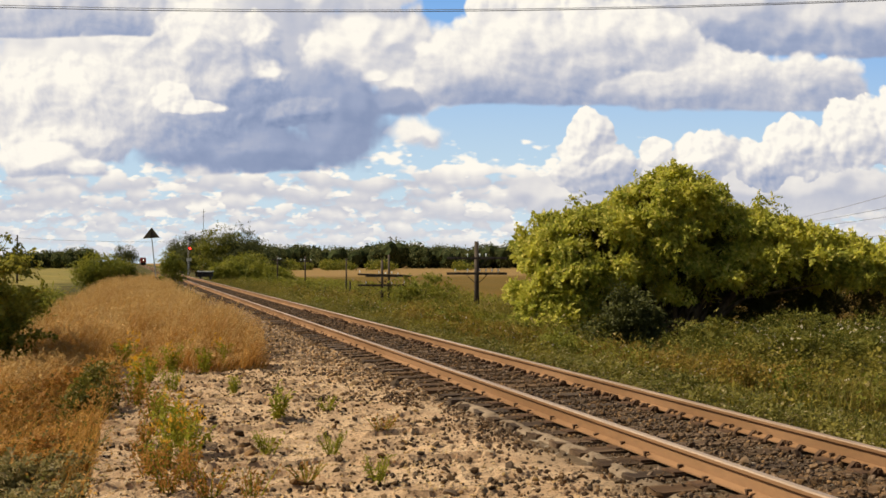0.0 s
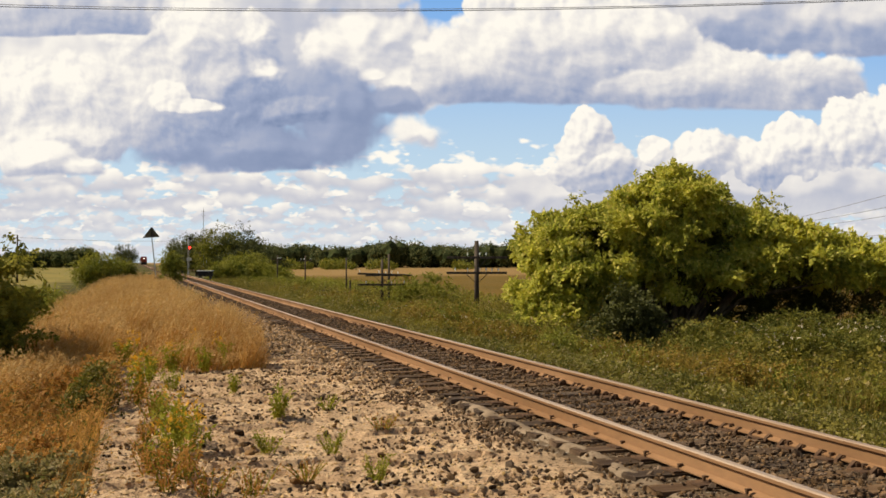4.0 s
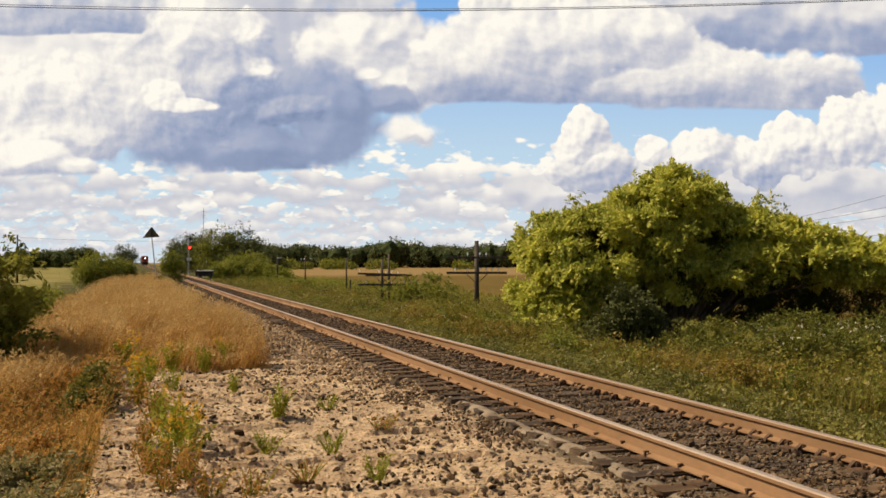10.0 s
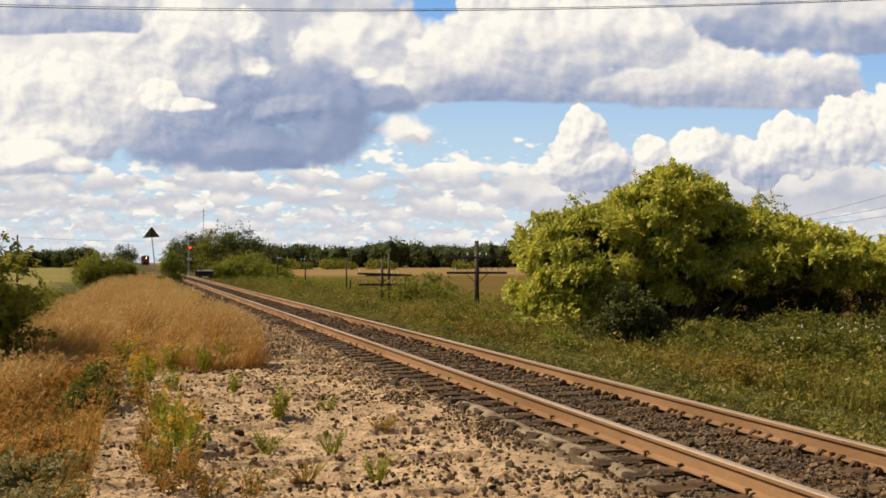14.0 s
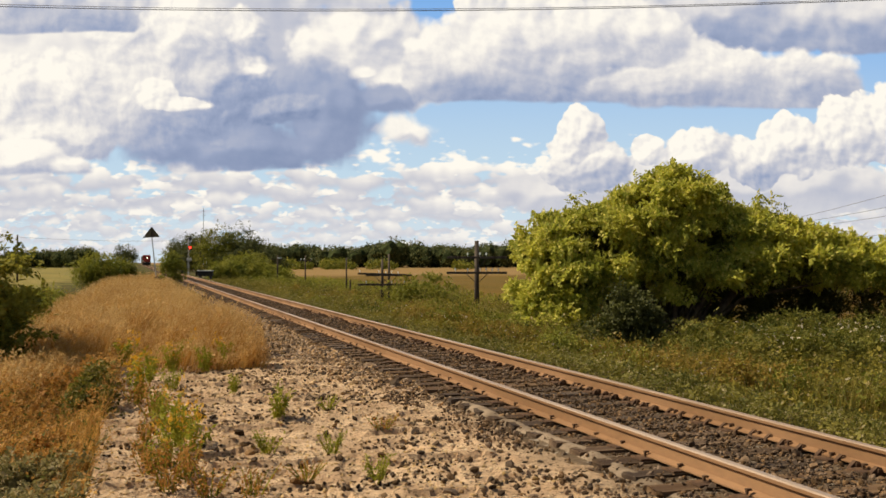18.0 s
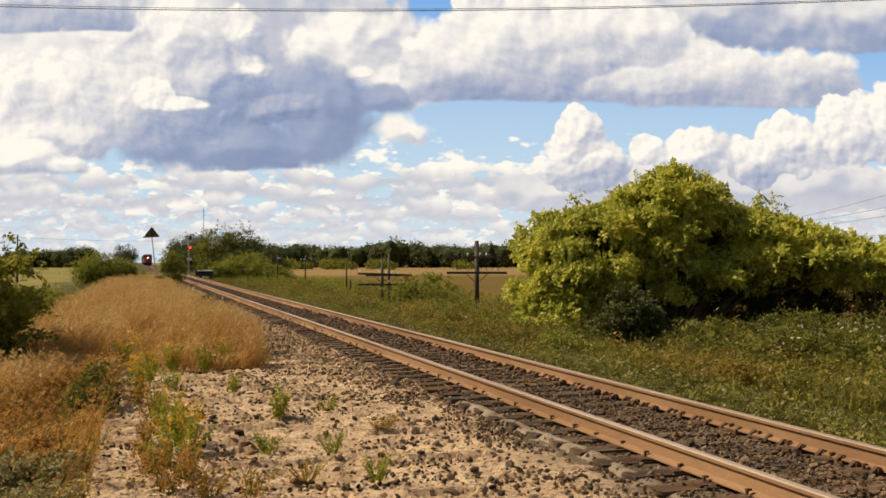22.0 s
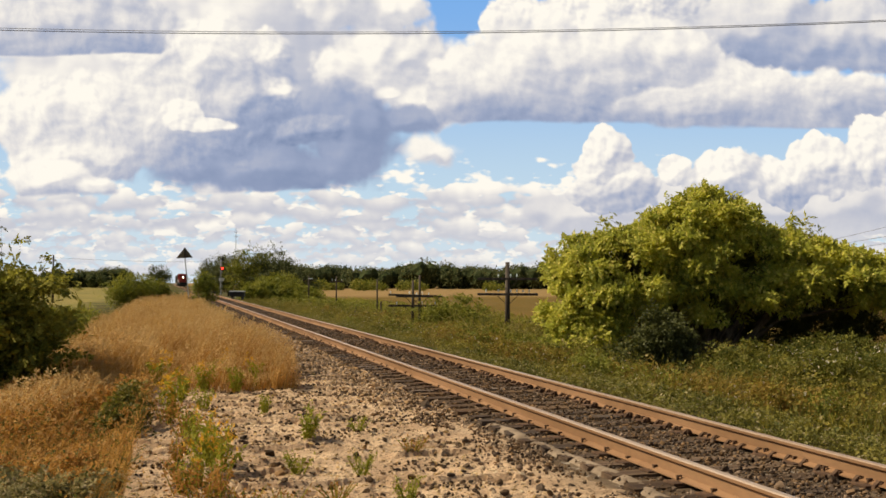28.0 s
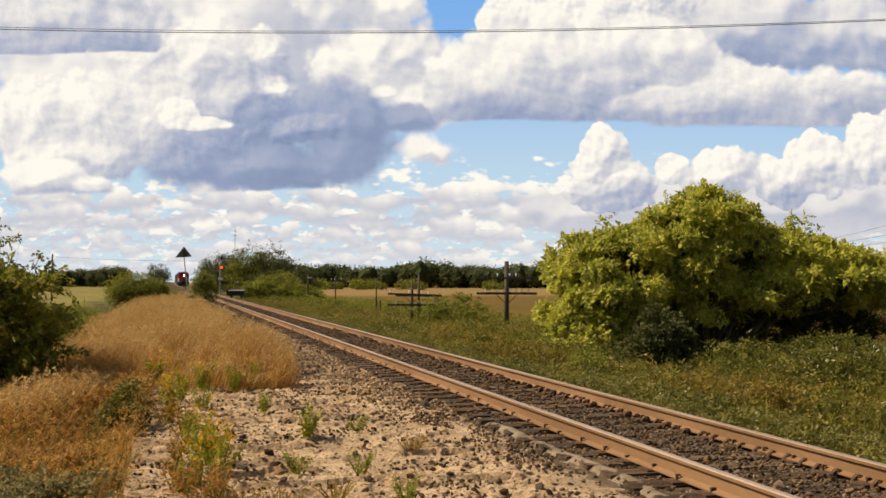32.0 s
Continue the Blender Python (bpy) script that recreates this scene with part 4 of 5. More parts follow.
# mixed growth below the platform's edge
P = tufted(52000, -6.0, -0.35, 4.5, 19, 1.1, 1.3, 0.48)
P = P[(P[:, 1] > 9.2 + rng.normal(0, 0.5, len(P))) | (rng.random(len(P)) < 0.3)]
tagged(net("bank_grass", *blades(P, 0.16 + 0.62 * lumps(P[:, 0] * 1.1, P[:, 1] * 1.1, 2), 0.007, 0.45, (0.25, 0)), MAT_RUSSET), "dry orange-brown grass below the platform edge", "grass", kind="stuff")
pick = rng.random(len(P)) < 0.4
H = P[pick] + np.stack([rng.uniform(0.05, 0.2, pick.sum()), rng.normal(0, 0.06, pick.sum()), rng.uniform(0.25, 0.62, pick.sum())], 1)
tagged(net("bank_plumes", *strewn(PL_V, PL_F, H, spun(len(H), 0.9), rng.uniform(0.03, 0.07, len(H))), MAT_RUSSET), "loose orange-brown seed heads over the bank grass", "grass", kind="stuff")
P = tufted(12000, -6.0, -0.3, 4.5, 19, 1.1, 0.8, 0.58)
tagged(net("bank_weeds", *blades(P, 0.34, 0.010, 0.5), MAT_GREEN), "green and grey weeds below the platform edge", "weeds", kind="stuff")
P = tufted(5000, -5.5, -0.3, 5, 19, 1.0, 0.9, 0.60)
P[:, 2] += rng.uniform(0.03, 0.3, len(P))
tagged(net("bank_leaves", *strewn(*spray(5), P, spun(len(P), 0.7), rng.uniform(0.05, 0.12, len(P))), MAT_SAGE), "broad-leaved weeds below the platform edge", "weeds", kind="stuff")
P = tufted(20000, -4.8, -0.7, 13.2, 19.5, 1.0, 1.2, 0.34)
P = P[P[:, 0] < -0.75 - 0.25 * (17.0 - P[:, 1]) * (P[:, 1] < 17) + rng.normal(0, 0.15, len(P))]
high = 0.55 + 0.5 * lumps(P[:, 0] * 1.2, P[:, 1] * 1.0, 2)
tagged(net("flank_grass", *blades(P, high, 0.010, 0.36, (0.30, -0.05)), MAT_GOLD), "tall ripe golden grass on the flank of the bank", "grass", kind="stuff")
pick = rng.random(len(P)) < 0.6
H = P[pick] + np.stack([0.2 * high[pick], np.zeros(pick.sum()), rng.uniform(0.6, 1.0, pick.sum()) * high[pick]], 1)
tagged(net("flank_plumes", *strewn(PL_V, PL_F, H, spun(len(H), 0.9), rng.uniform(0.035, 0.085, len(H))), MAT_PLUME), "feathery ripe seed heads on the flank of the bank", "grass", kind="stuff")
# left slope farther on
P = tufted(26000, -14, -2.0, 19, 90, 1.4, 0.7, 0.40)
tagged(net("slope_grass", *blades(P, 0.5, 0.016, 0.4), MAT_GREEN), "green-yellow grass on the slope below the bank", "grass", kind="stuff")
# right verge
P = tufted(70000, 7.1, 20, 6, 110, 1.6, 0.9, 0.38)
P = P[(P[:, 1] > 26) | (rng.random(len(P)) < 0.55)]
tall = 0.14 + (0.10 + 0.85 * ease(lumps(P[:, 0] * 0.6 + 50, P[:, 1] * 0.6, 3), 0.35, 0.7)) * ease(P[:, 0], 7.2, 10.0)
tagged(net("verge_grass", *blades(P, tall, 0.013, 0.45), MAT_GREEN), "rough green and straw verge grass beside the track", "grass", kind="stuff")
P = tufted(135000, 7.6, 21, 6, 100, 1.8, 0.75, 0.52)
P[:, 2] += rng.random(len(P)) ** 0.8 * (0.12 + 0.62 * ease(P[:, 0], 7.6, 11.0)) * (0.15 + 1.7 * ease(lumps(P[:, 0] * 0.75, P[:, 1] * 0.75, 3), 0.45, 0.72))
tagged(net("verge_weeds", *strewn(*spray(3), P, spun(len(P), 0.7), rng.uniform(0.07, 0.17, len(P))), MAT_WEED), "olive and dark green weeds on the verge slope", "weeds", kind="stuff")
P = tufted(42000, 7.0, 10.5, 6, 60, 1.7, 1.4, 0.36)
P[:, 2] += rng.random(len(P)) * (0.06 + 0.16 * ease(lumps(P[:, 0] * 1.3, P[:, 1] * 1.3 + 8, 3), 0.4, 0.65))
tagged(net("ground_cover", *strewn(*spray(3), P, spun(len(P), 0.6), rng.uniform(0.045, 0.11, len(P))), MAT_COVER), "low green leafy ground cover along the ballast", "weeds", kind="stuff")
P = tufted(15000, 9.2, 14.5, 15, 60, 1.5, 0.5, 0.54)
tagged(net("straw_grass", *blades(P, 0.45 + 0.55 * lumps(P[:, 0] * 0.8, P[:, 1] * 0.8 + 20, 2), 0.012, 0.40, (0.22, 0)), MAT_OLIVE), "tall ripening straw and olive grass in patches on the verge", "grass", kind="stuff")
P = np.stack([rng.uniform(14.3, 21.0, 170), rng.uniform(19.8, 23.0, 170), np.zeros(170)], 1)
P[:, 2] = land(P[:, 0], P[:, 1]) + rng.uniform(0.95, 1.45, 170)
tagged(net("thistle_down", *strewn(*spray(5), P, spun(len(P), 0.9), rng.uniform(0.04, 0.10, len(P))), MAT_FLUFF), "pale thistle down on the shrubs below the maple", "weeds", kind="stuff")
P = tufted(2600, 8, 18, 7, 60, 1.3, 0.6, 0.5)
P[:, 2] += rng.uniform(0.25, 0.6, len(P))
tagged(net("seed_heads", *strewn(*spray(5), P, spun(len(P), 0.9), rng.uniform(0.02, 0.05, len(P))), MAT_FLUFF), "pale fluffy seed heads scattered over the weeds", "weeds", kind="stuff")


P = tufted(22000, 13, 27, 62, 160, 1.0, 0.25, 0.40)
P[:, 2] += rng.random(len(P)) ** 1.2 * (0.35 + 0.9 * lumps(P[:, 0] * 0.3, P[:, 1] * 0.2, 2))
tagged(net("field_edge_weeds", *strewn(*spray(3), P, spun(len(P), 0.7), rng.uniform(0.12, 0.28, len(P))), MAT_BRIGHT), "tall yellow-green weeds along the edge of the field", "weeds", kind="stuff")


def herb(name, x, y, h, label, bloom, group, z=None, n=9, wide=0.13, leaf=MAT_LIME):
    """A herb clump: thin stems, narrow leaves, and blooms on top where it has them."""
    foot = (0.0 if PLAT_X0 < x < 3.6 and y < PLAT_Y1 else float(land(x, y))) if z is None else z
    ob = thing(name, x, y, foot, label, "plant", group)
    tips = []
    Vs = []
    for k in range(n):
        a, r = rng.uniform(0, 2 * np.pi), wide * math.sqrt(rng.random())
        tip = np.array([math.cos(a) * r * 1.7, math.sin(a) * r * 1.7, h * rng.uniform(0.6, 1.1)])
        base = np.array([math.cos(a) * r * 0.5, math.sin(a) * r * 0.5, 0.0])
        tips.append((base, tip))
        Vs.append(tube([base, (base + tip) / 2 + (0, 0, 0.05 * h), tip], [0.006, 0.005, 0.002], 4))
    tagged(net("stalk", *heaped(*Vs), MAT_LIME, ob), kind="stuff")
    Q = np.concatenate([b + (t - b) * np.linspace(0.10, 0.97, 22)[:, None] for b, t in tips])
    Q = Q + rng.normal(0, 0.012, Q.shape)
    tagged(net("foliage", *strewn(LEAF_V * (0.55, 1, 1), LEAF_F, Q, spun(len(Q), 0.8), h * rng.uniform(0.12, 0.23, len(Q))), leaf, ob), kind="stuff")
    if bloom:
        T = np.concatenate([np.repeat(t[None], 14, 0) + rng.normal(0, 0.035, (14, 3)) * (1, 1, 1.6) for b, t in tips[:max(2, round(bloom * n))]])
        tagged(net("bloom", *strewn(*spray(5), T, spun(len(T), 0.9), h * rng.uniform(0.07, 0.13, len(T))), MAT_BLOOM, ob), kind="stuff")
    return ob


YEL, GRN = "yellow-flowering goldenrod clump rooted in the broken platform", "light green weed growing out of the broken platform"
for hx, hy, hh, bl in ((0.38, 9.8, 0.44, 0.35), (0.5, 9.35, 0.34, 0.45), (0.28, 10.9, 0.36, 0.15), (0.12, 13.4, 0.5, 0.3), (0.2, 15.2, 0.45, 0.3), (0.6, 16.6, 0.4, 0.15),
                       (0.3, 8.9, 0.3, 0.2), (1.5, 17.3, 0.4, 0.15), (-0.1, 17.4, 0.55, 0.3), (0.9, 17.7, 0.45, 0.15)):
    herb("goldenrod", hx, hy, hh, YEL, bl, "goldenrod on the platform")
for hx, hy, hh in ((1.55, 11.3, 0.36), (1.75, 9.0, 0.2), (1.2, 9.2, 0.22), (1.3, 13.6, 0.25), (1.1, 16.4, 0.4), (0.5, 14.2, 0.3), (1.5, 16.9, 0.4), (2.2, 11.6, 0.18), (1.9, 7.8, 0.2)):
    herb("weed", hx, hy, hh, GRN, 0, "weeds on the platform", n=9, wide=0.1)

for bx, by, br, bh, sd in ((-0.75, 9.6, 0.35, 0.35, 41), (-1.1, 8.3, 0.4, 0.35, 42), (-0.5, 11.9, 0.18, 0.35, 43), (-1.5, 10.2, 0.4, 0.4, 44), (-0.5, 13.4, 0.18, 0.4, 45), (-1.9, 8.8, 0.4, 0.3, 46),
                           (-0.8, 7.6, 0.35, 0.3, 47), (-1.4, 12.8, 0.5, 0.5, 48), (-1.2, 7.2, 0.4, 0.4, 61), (-1.6, 7.6, 0.4, 0.4, 62), (-2.0, 7.4, 0.4, 0.35, 63), (-0.6, 7.0, 0.3, 0.3, 64),
                           (-0.48, 12.6, 0.18, 0.42, 65), (-0.9, 14.4, 0.4, 0.5, 66), (-1.0, 8.6, 0.4, 0.4, 70), (-1.5, 8.2, 0.4, 0.4, 76), (-0.7, 8.4, 0.3, 0.35, 78), (-2.3, 8.3, 0.4, 0.4, 79), (-1.3, 9.1, 0.4, 0.4, 80), (-0.5, 15.2, 0.22, 0.34, 67), (-0.5, 14.2, 0.25, 0.4, 69)):
    ripe = by > 9.4 and not (bx > -0.75 and 11.5 < by < 13.5)
    bush("weed_clump", bx, by, [(0, 0, bh * 0.6, br, br, bh * 0.75)], "dry orange-brown weed clump below the platform edge" if ripe else "leafy grey-green weed clump below the platform edge", "weeds",
         MAT_RUSSET if ripe else MAT_SAGE if by < 9.4 else MAT_WEED, 50, 18, 0.065, 0.08, 4, group="weed clumps below the platform", stem=0.008, seed=sd)


for hx, hy, hh in ((0.25, 7.9, 0.3), (0.42, 8.25, 0.3), (0.12, 8.5, 0.28), (0.45, 10.4, 0.26), (0.2, 11.6, 0.3), (0.0, 12.9, 0.3), (0.55, 7.6, 0.24), (0.85, 7.5, 0.22), (0.15, 9.0, 0.26), (0.1, 10.2, 0.26), (1.35, 8.0, 0.16), (2.5, 10.1, 0.18), (0.3, 12.4, 0.25)):
    herb("dry_weed", hx, hy, hh, "dry orange-brown weed standing on the platform", 0, "dry weeds on the platform", n=10, wide=0.13, leaf=MAT_RUSSET)

# ---- trees and bushes ----
# local x runs across the view, y away, z up; all are turned to the same heading
def maple():
    """A wide low crown of many leafy heads over a dark hollow. Local x runs across the view, y away."""
    r = np.random.default_rng(44)
    x, y = 16.7, 28.4
    foot = float(land(x, y))
    ob = thing("maple_tree", x, y, foot, "large spreading ash-leaved maple with yellow-green leaves", "tree", turn=-17.42)
    lobes = np.array([
        (-4.15, 0.0, 2.3, 0.85, 1.5, 1.2), (-4.3, -0.2, 1.4, 0.65, 1.1, 0.8), (-3.8, 0.2, 3.45, 1.05, 1.7, 1.05), (-3.5, -0.2, 2.6, 1.3, 1.8, 1.4), (-3.8, -0.6, 1.2, 1.1, 1.2, 0.8),
        (-2.4, 0.2, 3.75, 1.25, 1.9, 1.05), (-2.0, 0.0, 2.9, 1.1, 1.8, 1.1), (-1.1, 0.3, 4.35, 1.15, 1.9, 1.1), (0.05, 0.3, 5.0, 1.0, 1.7, 1.1), (0.95, 0.4, 4.75, 0.9, 1.7, 1.0),
        (-0.2, 0.2, 3.6, 1.3, 2.0, 1.1), (1.9, 0.3, 4.0, 1.1, 1.9, 0.9), (1.3, 0.2, 3.5, 1.1, 1.9, 0.9), (2.9, 0.4, 3.85, 1.0, 1.8, 0.8), (3.0, 0.2, 3.2, 1.0, 1.9, 0.75),
        (4.0, 0.4, 3.7, 0.95, 1.8, 0.75), (4.3, 0.2, 3.0, 1.1, 1.8, 0.8), (5.4, 0.4, 3.15, 1.1, 1.8, 0.75), (5.8, 0.2, 2.85, 0.9, 1.7, 0.6), (6.8, 0.4, 2.95, 1.1, 1.8, 0.75),
        (8.0, 0.4, 3.05, 1.2, 1.8, 0.7), (9.2, 0.4, 2.9, 1.2, 1.8, 0.75), (1.9, 0.1, 2.8, 0.9, 1.7, 0.7), (0.4, -0.3, 2.6, 0.9, 1.5, 0.9)])
    lobes *= (0.96, 1, 0.985, 0.88, 0.9, 0.88)
    area = lobes[:, 3] * lobes[:, 4] + lobes[:, 4] * lobes[:, 5] + lobes[:, 3] * lobes[:, 5]
    n = 800
    k = r.choice(len(lobes), n, p=area / area.sum())
    d = r.normal(size=(n, 3))
    d /= np.linalg.norm(d, axis=1)[:, None]
    C = lobes[k, :3] + d * lobes[k, 3:] * r.uniform(0.86, 1.06, (n, 1))
    depth = np.min(np.linalg.norm((C[:, None] - lobes[None, :, :3]) / lobes[None, :, 3:], axis=2) + 10 * (np.arange(len(lobes))[None] == k[:, None]), axis=1)
    keep = (depth > 0.80) & (C[:, 2] > 0.3) & (d[:, 2] > -0.75)
    C, d = C[keep], d[keep]
    heads = len(C)
    per = 78
    size = r.uniform(0.26, 0.62, heads)
    u = r.normal(size=(heads, per, 3)) + d[:, None] * 0.9 + (0, 0, 0.6)
    u /= np.linalg.norm(u, axis=2)[:, :, None]
    P = (C[:, None] + u * size[:, None, None] * (1.15, 1.15, 0.62) * r.uniform(0.7, 1.05, (heads, per, 1))).reshape(-1, 3)
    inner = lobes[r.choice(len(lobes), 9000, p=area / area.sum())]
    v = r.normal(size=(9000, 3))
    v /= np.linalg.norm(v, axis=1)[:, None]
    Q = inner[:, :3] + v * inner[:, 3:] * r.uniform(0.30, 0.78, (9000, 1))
    shoots = np.array([(0.15, 0, 6.25), (1.0, 0, 5.95), (1.4, 0, 5.5), (-1.05, 0, 5.85), (2.85, 0, 5.25), (3.35, 0, 5.1), (3.0, 0.1, 4.95), (5.15, 0, 4.2), (5.7, 0, 3.95), (-4.4, 0, 4.5), (-3.1, 0, 5.2), (-4.95, 0, 4.15), (3.7, 0, 4.75), (-0.3, 0, 6.0)])
    S = (shoots[:, None] + r.normal(0, 0.11, (len(shoots), 11, 3)) - (0, 0, 0.06)).reshape(-1, 3)
    P = np.concatenate([P, S])
    tv, tf = spray(5, 0.35)
    net("crown", *strewn(tv, tf, P, spun(len(P), 0.85), 0.225 * r.uniform(0.65, 1.25, len(P))), MAT_MAPLE, ob)
    # inner leaves take a darker leaf colour, so shade in the gaps is painted
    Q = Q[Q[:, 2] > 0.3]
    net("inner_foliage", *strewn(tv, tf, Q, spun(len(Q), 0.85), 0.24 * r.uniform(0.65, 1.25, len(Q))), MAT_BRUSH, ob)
    ends = [c for c in C[r.choice(np.where(C[:, 2] > 2.6)[0], 26, replace=False)]] + list(shoots)
    for j, e in enumerate(ends):
        thick = 0.13 if j < 26 else 0.045
        b = np.array([0.3, 0.6, 0.0]) + r.normal(0, 0.35, 3) * (1, 0.6, 0)
        mid = b * 0.7 + e * (0.3, 0.3, 0.62) + (0, 0, 0.10 * e[2]) + r.normal(0, 0.15, 3)
        pts = [b, b * 0.6 + mid * 0.4, mid, mid * 0.45 + e * 0.55 + r.normal(0, 0.08, 3), e]
        net("limb", *tube(pts, [thick, thick * 0.8, thick * 0.5, thick * 0.25, thick * 0.08]), MAT_BARK, ob, smooth=True)
    return ob


MAPLE = maple()
BRUSH = "dense green shrub with pale seed heads below the maple"
for bx, by, br, bh, sd in ((10.9, 24.6, 1.0, 0.7, 1), (13.4, 21.8, 1.3, 0.95, 2), (14.9, 21.0, 1.4, 1.25, 3), (16.6, 20.6, 1.5, 1.3, 5), (12.3, 26.0, 1.2, 0.8, 22), (18.6, 21.3, 1.6, 1.35, 25), (20.6, 22.0, 1.8, 1.4, 26), (16.4, 22.8, 1.6, 1.45, 27),
                           (14.4, 23.0, 1.2, 1.2, 28), (18.4, 23.2, 1.6, 1.45, 29)):
    bush("shrub", bx, by, [(0, 0, bh * 0.4, br, br * 0.8, bh * 0.75), (br * 0.5, 0.2, bh * 0.35, br * 0.8, br * 0.7, bh * 0.6)],
         BRUSH, "shrub", MAT_BRUSH, 150, 26, 0.12, 0.13, 6, leaves=3, group="shrubs below the maple", stem=0.02, seed=sd)
# first two are dark-leaved; the rest are added to put shade into the hollow
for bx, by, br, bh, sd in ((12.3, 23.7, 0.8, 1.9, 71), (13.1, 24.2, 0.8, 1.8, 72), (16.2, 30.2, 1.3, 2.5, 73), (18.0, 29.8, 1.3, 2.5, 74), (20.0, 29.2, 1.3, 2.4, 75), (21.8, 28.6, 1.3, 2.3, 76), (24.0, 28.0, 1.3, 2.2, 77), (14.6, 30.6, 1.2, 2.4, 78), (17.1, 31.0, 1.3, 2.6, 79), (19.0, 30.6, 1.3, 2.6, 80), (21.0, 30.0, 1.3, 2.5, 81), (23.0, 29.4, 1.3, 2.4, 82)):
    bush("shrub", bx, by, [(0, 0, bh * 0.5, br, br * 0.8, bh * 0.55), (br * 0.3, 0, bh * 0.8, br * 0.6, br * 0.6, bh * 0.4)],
         "dark green shrub, under the maple standing in for its shade", "shrub", MAT_DEEP, 130, 24, 0.13, 0.14, 5, leaves=3, group="dark shrubs under the maple", stem=0.02, seed=sd)
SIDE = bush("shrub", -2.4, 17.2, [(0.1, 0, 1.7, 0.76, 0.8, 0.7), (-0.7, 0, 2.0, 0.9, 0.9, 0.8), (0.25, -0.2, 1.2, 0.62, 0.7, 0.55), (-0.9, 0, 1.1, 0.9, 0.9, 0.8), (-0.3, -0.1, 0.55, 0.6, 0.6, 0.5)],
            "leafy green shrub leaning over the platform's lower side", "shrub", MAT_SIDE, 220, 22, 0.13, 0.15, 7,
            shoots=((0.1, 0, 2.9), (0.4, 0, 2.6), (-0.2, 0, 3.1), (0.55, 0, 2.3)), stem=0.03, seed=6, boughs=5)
MOUND = ("low mound of olive weeds on the verge", "low mound of yellow-green weeds on the verge", "low mound of ripening orange-olive weeds on the verge", "low mound of dark green weeds on the verge")
mound_rng = random.Random(12)
for k in range(130):
    bx, by = mound_rng.uniform(8.6, 16.5), 9 + 46 * mound_rng.random() ** 1.8
    if 19 < by < 31 and bx > 12:
        bx = mound_rng.uniform(8.6, 11.5)
    br, bh, pick_k = mound_rng.uniform(0.35, 0.9), mound_rng.uniform(0.40, 0.9), mound_rng.choice((0, 1, 1, 2, 2, 2, 3))
    bush("weed_mound", bx, by, [(0, 0, bh * 0.4, br, br, bh * 0.55), (br * 0.5, 0, bh * 0.3, br * 0.7, br * 0.7, bh * 0.4)], MOUND[pick_k], "weeds",
         (MAT_WEED, MAT_BRIGHT, MAT_OLIVE, MAT_SHRUB)[pick_k], 38, 12, 0.10, 0.10, 4, leaves=3, group="weed mounds on the verge", stem=0.012, seed=100 + k)
for k in range(64):
    bx, by = mound_rng.uniform(9.6, 16.5), 22 + 44 * mound_rng.random() ** 1.3
    if by < 34:
        bx = min(bx, 11.6)
    br, bh, pick_k = mound_rng.uniform(0.6, 1.3), mound_rng.uniform(0.6, 1.15), mound_rng.choice((0, 1, 1, 1, 2, 2, 3))
    bush("weed_mound", bx, by, [(0, 0, bh * 0.4, br, br, bh * 0.55), (br * 0.6, 0.2, bh * 0.3, br * 0.7, br * 0.7, bh * 0.42), (-br * 0.5, -0.2, bh * 0.3, br * 0.6, br * 0.6, bh * 0.36)], MOUND[pick_k], "weeds",
         (MAT_WEED, MAT_BRIGHT, MAT_OLIVE, MAT_SHRUB)[pick_k], 46, 11, 0.14, 0.12, 4, leaves=3, group="weed mounds on the verge", stem=0.012, seed=300 + k)
LOW = "rounded olive bush on the edge of the bank"
# sunlit left and shaded right of the clump are painted as two leaf colours
for bx, by, br, bh, sd in ((-2.6, 77, 1.5, 3.0, 7), (-1.05, 80, 0.95, 2.1, 8), (-4.9, 60, 1.3, 1.3, 9), (-5.6, 44, 1.2, 0.9, 10), (-4.0, 50, 1.0, 0.8, 23)):
    bush("bush", bx, by, [(0, 0, bh * 0.55, br, br, bh * 0.42), (br * 0.5, 0, bh * 0.4, br * 0.7, br * 0.7, bh * 0.38), (-br * 0.5, 0, bh * 0.35, br * 0.7, br * 0.7, bh * 0.33)],
         LOW, "bush", MAT_SHRUB if bx > -1.5 else MAT_BRIGHT, 150, 20, 0.22, 0.28, 5, leaves=3, group="bushes along the bank", stem=0.05, seed=sd)
bush("tree", -2.6, 292, [(0, 0, 4.6, 2.6, 2.6, 2.6), (-1.2, 0, 3.2, 2.2, 2.2, 2.0), (1.4, 0, 3.4, 2.0, 2.0, 2.0)], "dark round tree on the edge of the far field", "tree", MAT_WOODS, 150, 14, 0.45, 0.6, 5, leaves=3, stem=0.15, seed=51)
bush("bush", 2.7, 75, [(0, 0, 1.0, 0.95, 0.8, 1.0), (-0.2, 0, 1.9, 0.85, 0.7, 0.8)], "thin grey-green bush standing close to the rails", "bush", MAT_BRIGHT, 110, 14, 0.15, 0.18, 8, stem=0.03, seed=11)
GROVE = "rounded green tree in the thicket beside the track"
